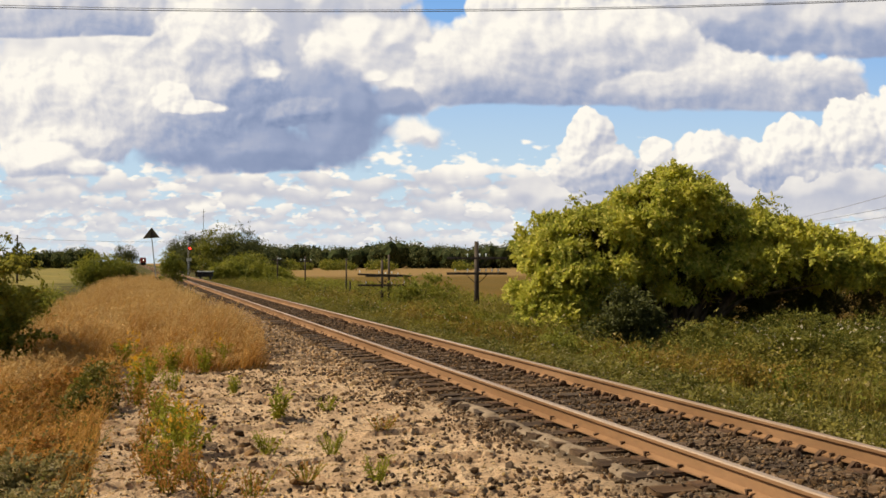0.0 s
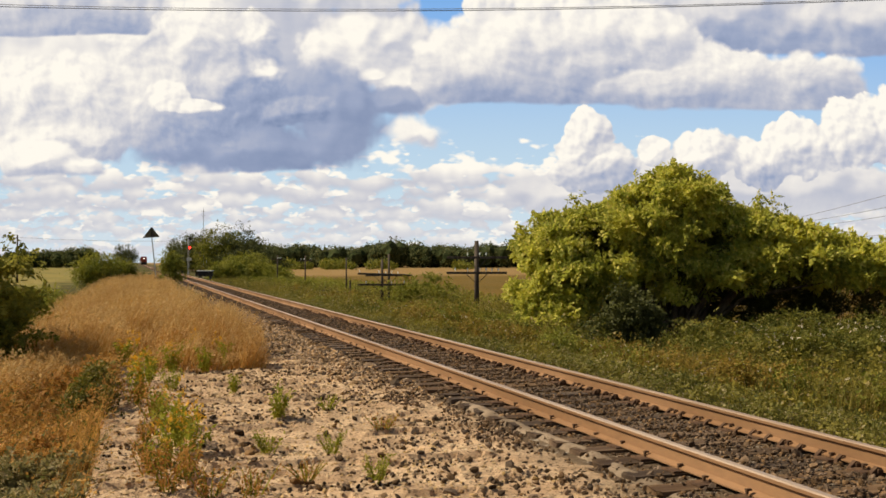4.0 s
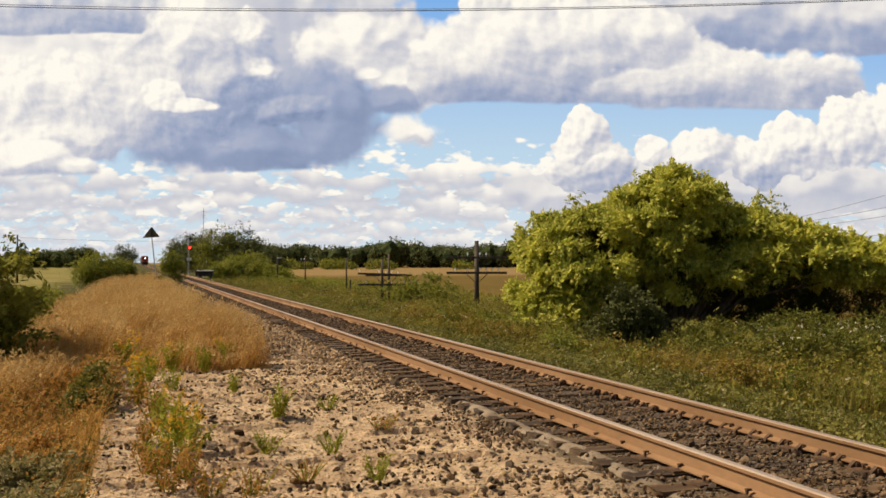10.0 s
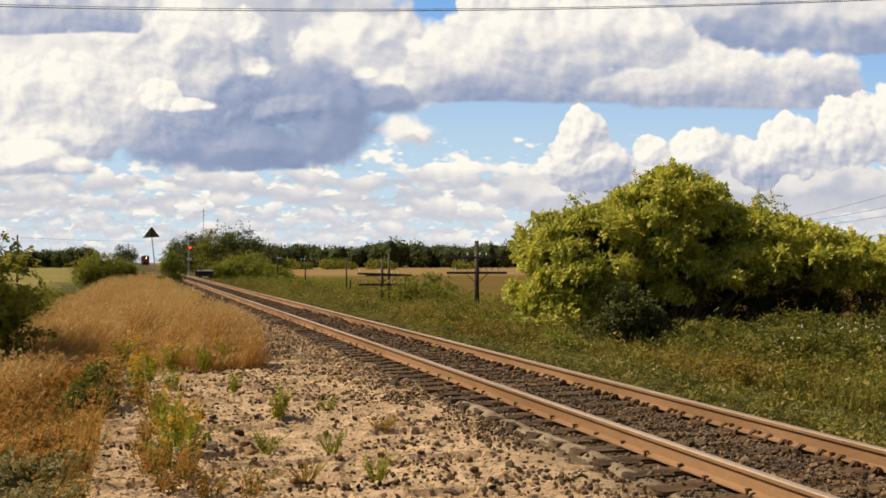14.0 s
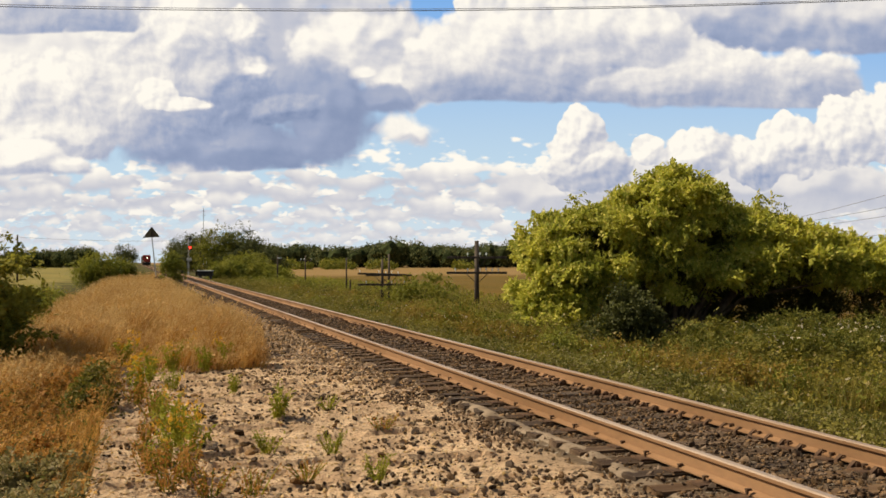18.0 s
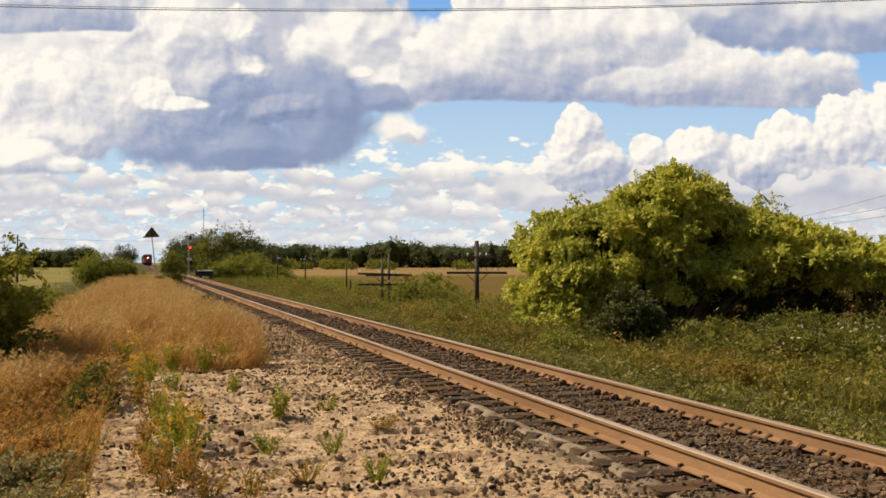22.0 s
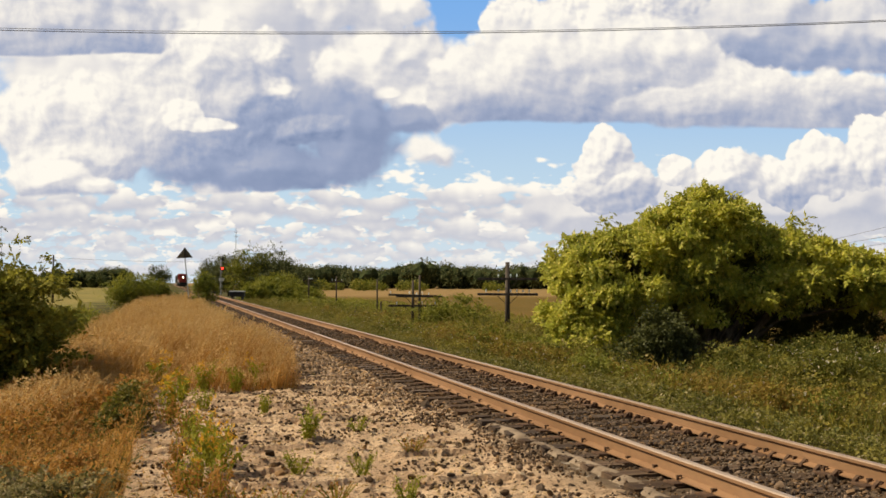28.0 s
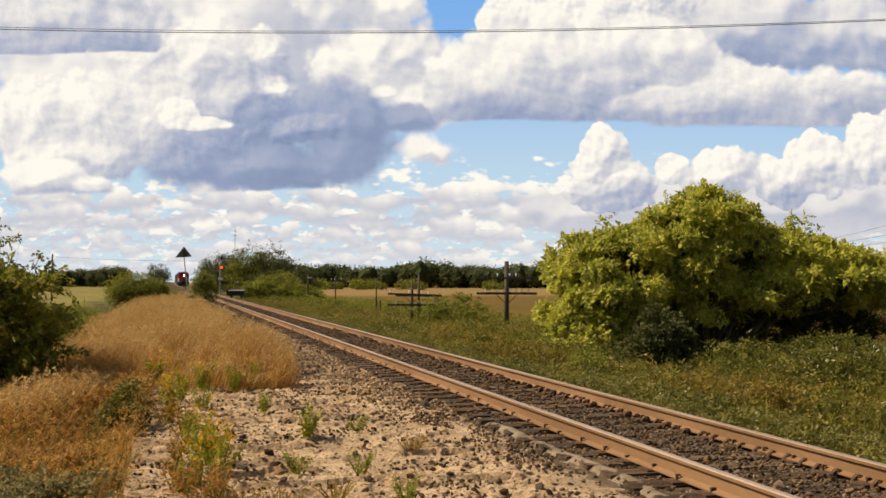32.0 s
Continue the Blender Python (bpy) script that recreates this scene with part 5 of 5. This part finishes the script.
# shadow on the thicket's right side is painted with darker woodland leaves
for bx, by, br, bh, sd in ((12.2, 150, 3.2, 8.6, 12), (15.0, 148, 3.4, 8.2, 13), (18.0, 146, 3.0, 5.6, 14), (9.6, 165, 2.6, 7.4, 16), (8.6, 190, 2.6, 6.6, 17),
                           (13.5, 124, 2.6, 3.9, 18), (11.0, 122, 2.0, 2.8, 19), (16.0, 122, 2.2, 2.4, 20)):
    bush("tree", bx, by, [(0, 0, bh * 0.6, br, br, bh * 0.38), (br * 0.4, 0, bh * 0.4, br * 0.8, br * 0.8, bh * 0.35), (-br * 0.4, 0, bh * 0.42, br * 0.8, br * 0.8, bh * 0.33)],
         GROVE, "tree", MAT_WOODS if by > 160 or (bx > 14 and by > 130) else MAT_BRIGHT if bh < 4.5 else MAT_SHRUB, 260, 20, 0.34, 0.42, 5, leaves=3, group="thicket beside the track", stem=0.12, seed=sd)
bush("bush", 17.4, 59.5, [(0, 0, 1.1, 1.9, 1.6, 1.2), (1.3, 0, 0.8, 1.5, 1.4, 0.9), (-1.2, 0, 0.8, 1.2, 1.2, 0.9)], "low feathery green bush by the telegraph poles", "bush", MAT_BRIGHT, 110, 14, 0.2, 0.2, 5, stem=0.04, seed=21)


for bx, by, br, bh, sd in ((13.5, 104, 1.9, 1.7, 31), (15.0, 94, 1.7, 1.4, 32), (12.6, 86, 1.4, 1.1, 33), (11.0, 99, 1.5, 1.3, 34), (16.8, 84, 1.3, 1.1, 35)):
    bush("bush", bx, by, [(0, 0, bh * 0.45, br, br, bh * 0.5), (br * 0.6, 0, bh * 0.4, br * 0.7, br * 0.7, bh * 0.4)],
         "low green bush on the verge below the track", "bush", MAT_BRIGHT if sd % 2 else MAT_SHRUB, 90, 14, 0.22, 0.25, 4, leaves=3, group="bushes on the verge", stem=0.03, seed=sd)
bm = bmesh.new()
bmesh.ops.create_icosphere(bm, subdivisions=2, radius=1.0)
bm.verts.ensure_lookup_table()
ICO_V, ICO_F = np.array([v.co[:] for v in bm.verts]), np.array([[v.index for v in f.verts] for f in bm.faces])
bm.free()


def scrub():
    """Lighter scrub in front of the far woods."""
    a = np.radians(np.concatenate([rng.uniform(4.5, 12.2, 46), rng.uniform(13.2, 14.6, 7), rng.uniform(18.2, 19.4, 5), rng.uniform(30, 46, 30)]))
    pairs = []
    for k in range(len(a)):
        dist, h = rng.uniform(380, 440), rng.uniform(2.6, 5.2)
        d = rng.normal(size=(150, 3))
        d /= np.linalg.norm(d, axis=1)[:, None]
        P = np.array([dist * math.sin(a[k]), dist * math.cos(a[k]), -1.3 + h * 0.45]) + d * (h * 0.7, h * 0.7, h * 0.5) * rng.uniform(0.5, 1.0, (150, 1))
        pairs.append(strewn(LEAF_V, LEAF_F, P, spun(150, 1.4), rng.uniform(0.5, 1.1, 150)))
    tagged(net("far_scrub", *heaped(*pairs), MAT_SHRUB), "lighter green scrub in front of the far woodland", "scrub", kind="stuff")


def woods():
    """Woodland along the horizon, tree upon tree."""
    a = np.concatenate([np.radians(np.linspace(4.5, 52, 300) + rng.normal(0, 0.1, 300)), np.radians(rng.uniform(-17, -2.3, 80))])
    left = a < radians(-1)
    dist = np.where(left, rng.uniform(560, 640, len(a)), rng.uniform(520, 600, len(a)))
    tall = (10.0 + 7.5 * lumps(np.degrees(a) * 0.5, a * 0 + 3, 3)) * rng.uniform(0.85, 1.1, len(a)) * np.where(left, 0.62, 1.0)
    tall = np.where(np.abs(np.degrees(a) + 2.9) < 0.6, tall * 1.25, tall)
    per, pairs, cores = 320, [], []
    for k in range(len(a)):
        c = np.array([dist[k] * math.sin(a[k]), dist[k] * math.cos(a[k]), -1.3])
        d = rng.normal(size=(per, 3))
        d /= np.linalg.norm(d, axis=1)[:, None]
        h, w = tall[k], tall[k] * 0.46
        P = c + d * (w, w, h * 0.5) * rng.uniform(0.72, 1.05, (per, 1)) + (0, 0, h * 0.48)
        pairs.append(strewn(LEAF_V, LEAF_F, P, spun(per, 1.4), rng.uniform(0.6, 1.4, per)))
        # added solid cores: their dark colour is each tree's inner shade
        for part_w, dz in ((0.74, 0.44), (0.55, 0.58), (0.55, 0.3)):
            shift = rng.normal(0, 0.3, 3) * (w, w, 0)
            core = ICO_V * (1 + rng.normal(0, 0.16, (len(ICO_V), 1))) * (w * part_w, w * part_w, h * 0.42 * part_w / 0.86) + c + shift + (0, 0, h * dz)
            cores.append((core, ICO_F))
    tagged(net("wood_masses", *heaped(*cores), MAT_CORE), "dark inner mass of the far woodland, shade put in by colour", "woods", kind="stuff")
    ob = net("far_woods", *heaped(*pairs), MAT_WOODS)
    tagged(ob, "dark green line of woodland on the horizon", "woods", kind="stuff")


woods()
scrub()


# ---- poles, signs and signals ----
def telegraph_pole(x, y, top, arms, label, turn=-17.4, width=3.05, r=0.14, pins=8):
    foot = float(land(x, y)) - 0.15
    ob = thing("telegraph_pole", x, y, foot, label, "pole", "old telegraph line", turn=turn)
    bm = bmesh.new()
    rod(bm, (0, 0, 0), (0, 0, top - foot), r, r * 0.78, 14)
    part("pole", bm, MAT_POLE, ob, smooth=True)
    for az, slant in arms:
        z = az - foot
        bm = bmesh.new()
        box(bm, 0, -r - 0.05, z - 0.06, width, 0.10, 0.12, 0.01, m=pose(0, 0, 0, 0, slant, 0))
        arm = part("crossarm", bm, MAT_POLE, ob)
        for s in (-1, 1):
            bm = bmesh.new()
            rod(bm, (s * 0.55, -r - 0.05, z - 0.03), (0.02 * s, -r - 0.02, z - 0.55), 0.016, seg=6)
            part("brace", bm, MAT_POLE, arm)
        for i in range(pins):
            if rng.random() < 0.45:
                px = (i - (pins - 1) / 2) * (width - 0.25) / (pins - 1)
                pz = z + 0.06 - math.tan(radians(slant)) * px
                bm = bmesh.new()
                rod(bm, (px, -r - 0.05, pz), (px, -r - 0.05, pz + 0.09), 0.014, seg=6)
                rod(bm, (px, -r - 0.05, pz + 0.08), (px, -r - 0.05, pz + 0.15), 0.05, 0.03, 8)
                rod(bm, (px, -r - 0.05, pz + 0.15), (px, -r - 0.05, pz + 0.19), 0.042, 0.02, 8)
                part("insulator", bm, MAT_GLASS_INS, arm, "pale glass insulator")
    return ob


OLD = "weathered dark telegraph pole with crossarms and glass insulators"
telegraph_pole(16.6, 47.2, 2.85, ((2.0, 0.0), (1.22, 0.0)), OLD, pins=10)
telegraph_pole(14.9, 60.3, 1.95, ((1.0, 1.6), (0.35, 0.0)), OLD, r=0.095)
telegraph_pole(15.9, 62.5, 2.3, ((0.9, 0.0),), OLD, r=0.09)
THIN = "thin weathered telegraph pole standing in the verge"
telegraph_pole(16.3, 78, 2.1, (), THIN, r=0.07)
telegraph_pole(16.3, 98, 2.4, ((1.9, 0.0),), THIN, width=1.4, r=0.08)
telegraph_pole(16.3, 118, 2.6, ((2.1, 0.0),), THIN, width=1.4, r=0.09)

# low fence of posts and a fallen rail
fence = thing("fence", 14.3, 70, float(land(14.3, 70)), "short weathered timber fence with a sagging rail", "fence", turn=-17.4)
for fx, fh in ((-1.2, 1.25), (0.6, 1.7)):
    bm = bmesh.new()
    rod(bm, (fx, 0, -0.1), (fx, 0, fh), 0.06, 0.05, 8)
    part("post", bm, MAT_POLE, fence)
bm = bmesh.new()
rod(bm, (-2.6, -0.08, 1.05), (1.6, -0.08, 0.75), 0.05, 0.04, 8)
part("fence_rail", bm, MAT_POLE, fence)


def triangle_sign():
    x, y = 1.25, 78.8
    foot = float(land(x, y))
    ob = thing("track_sign", x, y, foot, "triangular weathered board on a slim leaning post", "sign", turn=-17.4)
    bm = bmesh.new()
    rod(bm, (0.42, 0, 0), (0, 0, 3.9), 0.045, 0.04, 8)
    part("post", bm, MAT_GREY, ob)
    bm = bmesh.new()
    prism(bm, [(-0.66, 3.72), (0.64, 3.80), (0.02, 4.58)], -0.08, -0.05)
    part("board", bm, MAT_SIGN, ob)
    bm = bmesh.new()
    prism(bm, [(-0.05, 3.76), (0.34, 3.78), (0.02, 4.50)], -0.11, -0.084)
    part("panel", bm, MAT_POLE, ob, "darker wedge on the board's face")
    bm = bmesh.new()
    box(bm, 0.5, 0, 0.55, 0.55, 0.25, 0.22, 0.02)
    part("marker_plate", bm, MAT_BLACK, ob)


triangle_sign()


def signal_mast():
    x, y = 7.85, 154.5
    foot = float(land(x, y))
    ob = thing("railway_signal", x, y, foot, "railway signal mast showing a red light", "signal", turn=-12)
    bm = bmesh.new()
    rod(bm, (0, 0, 0), (0, 0, 5.6 - foot), 0.07, 0.06, 8)
    part("mast", bm, MAT_GREY, ob)
    for hz, lit in ((3.95, True), (5.35, False)):
        bm = bmesh.new()
        rod(bm, (0.25, -0.12, hz - foot), (0.25, -0.08, hz - foot), 0.36 if lit else 0.25, 0.36 if lit else 0.25, 20)
        head = part("target", bm, MAT_BLACK, ob, "round black signal target")
        bm = bmesh.new()
        rod(bm, (0.25, -0.30, hz - foot + 0.09), (0.25, -0.12, hz - foot + 0.09), 0.15, 0.15, 14)
        part("hood", bm, MAT_BLACK, head)
        bm = bmesh.new()
        rod(bm, (0.25, -0.34, hz - foot), (0.25, -0.30, hz - foot), 0.16 if lit else 0.11, seg=16)
        part("lens", bm, MAT_LENS if lit else MAT_BLACK, head, "glowing red lens" if lit else "unlit lens")
    bm = bmesh.new()
    box(bm, 0.1, -0.1, 2.0 - foot, 0.75, 0.05, 0.42, 0.01)
    part("plate", bm, MAT_WHITE, ob, "white plate on the mast")
    for s in (-0.16, 0.16):
        bm = bmesh.new()
        rod(bm, (s, 0.16, 0), (s, 0.16, 5.3 - foot), 0.018, seg=6)
        part("ladder_rail", bm, MAT_GREY, ob)
    for k in range(16):
        bm = bmesh.new()
        rod(bm, (-0.16, 0.16, 0.3 + k * 0.33), (0.16, 0.16, 0.3 + k * 0.33), 0.012, seg=6)
        part("rung", bm, MAT_GREY, ob)


signal_mast()


def cabinet(x, y, z, w, d, h, legs, mat, label):
    ob = thing("equipment_cabinet", x, y, z, label, "cabinet", "trackside cabinets", turn=-14)
    bm = bmesh.new()
    box(bm, 0, 0, legs, w, d, h, 0.03)
    part("body", bm, mat, ob)
    bm = bmesh.new()
    box(bm, 0, 0, legs + h, w + 0.12, d + 0.12, 0.10, 0.02)
    part("roof", bm, MAT_WHITE, ob)
    bm = bmesh.new()
    box(bm, 0, -d / 2 - 0.012, legs + 0.08, w * 0.8, 0.02, h - 0.16, 0.006)
    door = part("door", bm, mat, ob)
    bm = bmesh.new()
    box(bm, w * 0.3, -d / 2 - 0.04, legs + h * 0.5, 0.03, 0.04, 0.14)
    part("handle", bm, MAT_BLACK, door)
    for sx in (-1, 1):
        bm = bmesh.new()
        box(bm, sx * w * 0.35, 0, -0.2, 0.16, d * 0.9, legs + 0.2, 0.01)
        part("foot", bm, MAT_BLACK, ob)
    return ob


cabinet(7.55, 112.5, -0.15, 1.6, 0.8, 0.55, 0.35, MAT_DARK, "low dark cabinet with a white lid beside the track")
cabinet(10.6, 133.5, -0.95, 0.8, 0.7, 1.8, 0.2, MAT_GREY, "grey steel relay cabinet among the bushes")
cabinet(11.9, 134.0, -1.0, 0.7, 0.7, 1.4, 0.2, MAT_GREY, "grey steel relay cabinet among the bushes")

mast = thing("antenna_mast", 10.6, 163.0, float(land(10.6, 163.0)), "slender radio antenna mast above the thicket", "mast")
bm = bmesh.new()
rod(bm, (0, 0, 0), (0, 0, 11.4), 0.07, 0.035, 8)
part("pole", bm, MAT_GREY, mast)
for az in (10.2, 10.9):
    bm = bmesh.new()
    rod(bm, (-0.3, 0, az), (0.3, 0, az), 0.03, seg=6)
    part("antenna", bm, MAT_GREY, mast)

for k, (tx, ty) in enumerate(((221, 860), (225.5, 861))):
    tower = thing("lattice_tower", tx, ty, -1.3, "distant lattice tower behind the woods", "tower", "far towers")
    for sx, sy in ((-1, -1), (1, -1), (1, 1), (-1, 1)):
        bm = bmesh.new()
        rod(bm, (sx * 1.6, sy * 1.6, 0), (sx * 0.5, sy * 0.5, 25.5), 0.22, 0.16, 5)
        part("leg", bm, MAT_GREY, tower)
    for j in range(8):
        bm = bmesh.new()
        z0, z1 = 1 + j * 3.0, 4 + j * 3.0
        w0, w1 = 1.6 - 1.1 * z0 / 25.5, 1.6 - 1.1 * z1 / 25.5
        rod(bm, (-w0, -w0, z0), (w1, -w1, z1), 0.1, seg=4)
        rod(bm, (w0, -w0, z0), (-w1, -w1, z1), 0.1, seg=4)
        part("brace", bm, MAT_GREY, tower)


def wire(a, b, sag, r, label, group, n=40):
    a, b = np.array(a, float), np.array(b, float)
    t = np.linspace(0, 1, n)[:, None]
    pts = a + (b - a) * t - np.array([0, 0, 1.0]) * sag * 4 * t * (1 - t)
    ob = net("overhead_wire", *tube(pts, [r] * n, 5), MAT_WIRE, smooth=True)
    return tagged(ob, label, "wire", group)


def seen(px, py, z):
    """A place z metres ahead along the view, by its slope right and up, both in 1/1740."""
    X, c, s = px / 1740 * z, math.cos(HEAD), math.sin(HEAD)
    return (X * c + z * s, z * c - X * s, EYE + py / 1740 * z)


for dy, r in ((0.0, 0.009), (-2.6, 0.007)):
    wire(seen(-2500, 561 - 2.2 * dy, 22), seen(2130, 561 - 0.3 * dy, 22), 1.46, r, "sagging overhead wire crossing above the track", "wires across the track")
for y0, y1 in ((171, 62), (135, 60), (112, 55), (66, 40)):
    wire(seen(960, y0, 60), seen(540, y1, 130), 0.4, 0.02, "overhead line running off behind the maple", "roadside wires")
wire(seen(-754, 44, 150), seen(-430, 38, 150), 0.3, 0.02, "thin overhead wire crossing the bank far off", "far wires")


def wire_pole(x, y, top, label):
    foot = float(land(x, y)) - 0.2
    ob = thing("utility_pole", x, y, foot, label, "pole", "utility poles", turn=-17.4)
    bm = bmesh.new()
    rod(bm, (0, 0.15, 0), (0, 0.15, top - foot + 0.4), 0.15, 0.11, 12)
    part("pole", bm, MAT_POLE, ob, smooth=True)
    bm = bmesh.new()
    box(bm, 0, 0.0, top - foot - 0.16, 0.12, 0.5, 0.12, 0.01)
    part("bracket", bm, MAT_POLE, ob)
    return ob


BARE = "plain timber utility pole carrying overhead wires"
for px, py, dist in ((-2500, 561, 22), (2130, 561, 22), (960, 171, 60), (540, 62, 130), (-754, 44, 150), (-430, 38, 150)):
    wx, wy, wz = seen(px, py, dist)
    wire_pole(wx, wy, wz, BARE)


# ---- train ----
def wheelset(parent, y):
    for s in (-1, 1):
        bm = bmesh.new()
        rod(bm, (s * 0.68, y, 0.5), (s * 0.80, y, 0.5), 0.5, 0.5, 20)
        wheel = part("wheel", bm, MAT_DARK, parent)
        bm = bmesh.new()
        rod(bm, (s * 0.80, y, 0.5), (s * 0.86, y, 0.5), 0.16, 0.12, 10)
        part("hub", bm, MAT_DARK, wheel)


def engine(label):
    """A six-axle freight engine. Its nose is at y = 0 and it trails towards +y."""
    ob = thing("locomotive", MID, 600, HEAD_Z, label, "locomotive", "the train")
    bm = bmesh.new()
    box(bm, 0, 11.0, 1.05, 3.0, 21.6, 0.45, 0.05)
    part("underframe", bm, MAT_DARK, ob)
    bm = bmesh.new()
    prism(bm, [(-1.45, 0.2), (1.45, 0.2), (1.5, 1.05), (-1.5, 1.05)], -0.25, 0.25)
    part("pilot", bm, MAT_DARK, ob, "black snowplough pilot")
    bm = bmesh.new()
    box(bm, 0, 1.9, 1.5, 1.9, 2.2, 1.75, 0.18)
    part("nose", bm, MAT_RED, ob)
    bm = bmesh.new()
    prism(bm, [(-1.52, 1.5), (1.52, 1.5), (1.52, 3.9), (1.05, 4.45), (-1.05, 4.45), (-1.52, 3.9)], 3.0, 5.6)
    cab = part("cab", bm, MAT_RED, ob)
    for s in (-1, 1):
        bm = bmesh.new()
        box(bm, s * 0.62, 2.985, 3.35, 0.72, 0.03, 0.55, 0.01)
        part("windscreen", bm, MAT_PANE, cab)
        bm = bmesh.new()
        box(bm, s * 1.535, 4.3, 3.2, 0.03, 1.3, 0.6, 0.01)
        part("side_window", bm, MAT_PANE, cab)
    bm = bmesh.new()
    prism(bm, [(-0.95, 1.5), (0.95, 1.5), (0.95, 4.1), (0.6, 4.4), (-0.6, 4.4), (-0.95, 4.1)], 5.6, 20.5)
    part("long_hood", bm, MAT_RED, ob)
    bm = bmesh.new()
    box(bm, 0, 18.0, 4.0, 2.9, 3.6, 0.6, 0.08)
    part("radiator", bm, MAT_RED, ob)
    bm = bmesh.new()
    box(bm, 0, 11.5, 4.4, 0.9, 1.2, 0.2, 0.05)
    part("exhaust_stack", bm, MAT_DARK, ob)
    bm = bmesh.new()
    box(bm, 0, 11.0, 0.3, 2.7, 5.2, 0.9, 0.15)
    part("fuel_tank", bm, MAT_DARK, ob)
    bm = bmesh.new()
    box(bm, 0, 0.72, 3.05, 0.62, 0.20, 0.42, 0.04)
    lamp = part("headlight_housing", bm, MAT_DARK, ob)
    bm = bmesh.new()
    rod(bm, (0, 0.58, 3.30), (0, 0.64, 3.30), 0.17, 0.17, 14)
    part("headlight", bm, MAT_BEAM, lamp, "lit white headlight")
    for s in (-1, 1):
        bm = bmesh.new()
        rod(bm, (s * 0.95, -0.32, 1.35), (s * 0.95, -0.26, 1.35), 0.10, 0.10, 10)
        part("ditch_light", bm, MAT_WHITE, ob)
        bm = bmesh.new()
        rod(bm, (s * 1.46, 0.1, 2.5), (s * 1.46, 21.0, 2.5), 0.03, seg=6)
        rail = part("handrail", bm, MAT_WHITE, ob)
        for k in range(12):
            bm = bmesh.new()
            rod(bm, (s * 1.46, 0.1 + k * 1.9, 1.5), (s * 1.46, 0.1 + k * 1.9, 2.5), 0.025, seg=6)
            part("stanchion", bm, MAT_WHITE, rail)
    for y0 in (2.6, 15.4):
        bm = bmesh.new()
        for s in (-1, 1):
            box(bm, s * 0.98, y0 + 2.0, 0.42, 0.16, 4.9, 0.42, 0.05)
        box(bm, 0, y0 + 2.0, 0.6, 1.9, 0.5, 0.3, 0.03)
        bogie = part("bogie", bm, MAT_DARK, ob)
        for k in range(3):
            wheelset(bogie, y0 + k * 2.0)
    bm = bmesh.new()
    box(bm, 0, -0.5, 0.78, 0.28, 0.6, 0.3, 0.05)
    part("coupler", bm, MAT_DARK, ob)
    return ob


def boxcar():
    ob = thing("freight_car", MID, 640, HEAD_Z, "dull grey-brown boxcar in the train", "freight car", "the train")
    bm = bmesh.new()
    box(bm, 0, 8.0, 1.1, 3.0, 15.6, 3.3, 0.06)
    body = part("body", bm, MAT_CAR, ob)
    for s in (-1, 1):
        for k in range(12):
            bm = bmesh.new()
            box(bm, s * 1.53, 0.9 + k * 1.29, 1.2, 0.08, 0.12, 3.05)
            part("rib", bm, MAT_CAR, body)
        bm = bmesh.new()
        box(bm, s * 1.56, 8.0, 1.2, 0.08, 2.4, 2.9, 0.02)
        part("sliding_door", bm, MAT_CAR, ob)
    bm = bmesh.new()
    prism(bm, [(-1.55, 4.4), (1.55, 4.4), (0, 4.62)], 0.15, 15.85)
    part("roof", bm, MAT_GREY, ob)
    for y0 in (1.6, 12.6):
        bm = bmesh.new()
        for s in (-1, 1):
            box(bm, s * 0.95, y0 + 0.9, 0.4, 0.14, 2.5, 0.35, 0.04)
        bogie = part("bogie", bm, MAT_DARK, ob)
        wheelset(bogie, y0)
        wheelset(bogie, y0 + 1.8)
    return ob


lead = engine("red freight locomotive with its headlight lit")
second = copy_thing(lead, pose(MID, 624, HEAD_Z))
tagged(second, "second red freight locomotive coupled behind the first")
for o in second.children_recursive:
    if o.name.startswith("headlight") and not o.name.startswith("headlight_housing"):
        o.data = o.data.copy()
        o.data.materials[0] = MAT_WHITE
        o["label"] = "unlit headlight"
cars = [boxcar()]
for k in range(5):
    cars.append(copy_thing(cars[0], pose(MID, 660 + k * 17, HEAD_Z)))

ties()


# ---- what moves ----
def motions():
    def nose(t):
        return 603.0 - 9.08 * t

    stock = [(lead, 0.0), (second, 22.8)] + [(c, 46.0 + 17.0 * k) for k, c in enumerate(cars)]
    for ob, back in stock:
        walk(ob, [(t, pose(MID, nose(t) + back, HEAD_Z)) for t in (0.0, 8.0, 16.0, 24.0, 32.0)])
    # wind in the shrub and the dry grass
    times = [0.8 * k for k in range(41)]
    for k, bough in enumerate(o for o in SIDE.children if o.name.startswith("bough")):
        walk(bough, [(t, pose(0, 0, 0, 0.5 * math.sin(1.7 * t + 2 * k), 1.1 * math.sin(2.1 * t + k) + 0.5 * math.sin(0.7 * t), 0)) for t in times])
    for crown in (o for o in MAPLE.children if o.name.startswith("crown")):
        walk(crown, [(t, pose(0, 0, 0, 0.12 * math.sin(1.3 * t), 0.2 * math.sin(1.7 * t + 1), 0)) for t in times])
    for tuft in TUFTS:
        base, lag = tuft.location.copy(), tuft.location.x * 0.9 + tuft.location.y * 0.5
        walk(tuft, [(t, pose(base.x, base.y, base.z, 0.8 * math.sin(1.9 * t + lag), 2.0 * math.sin(2.3 * t - lag) + 1.0 * math.sin(0.8 * t), 0)) for t in times])
    walk(deck, [(t, deck_pose(t)) for t in (0.0, 8.0, 16.0, 24.0, 32.0)])


motions()
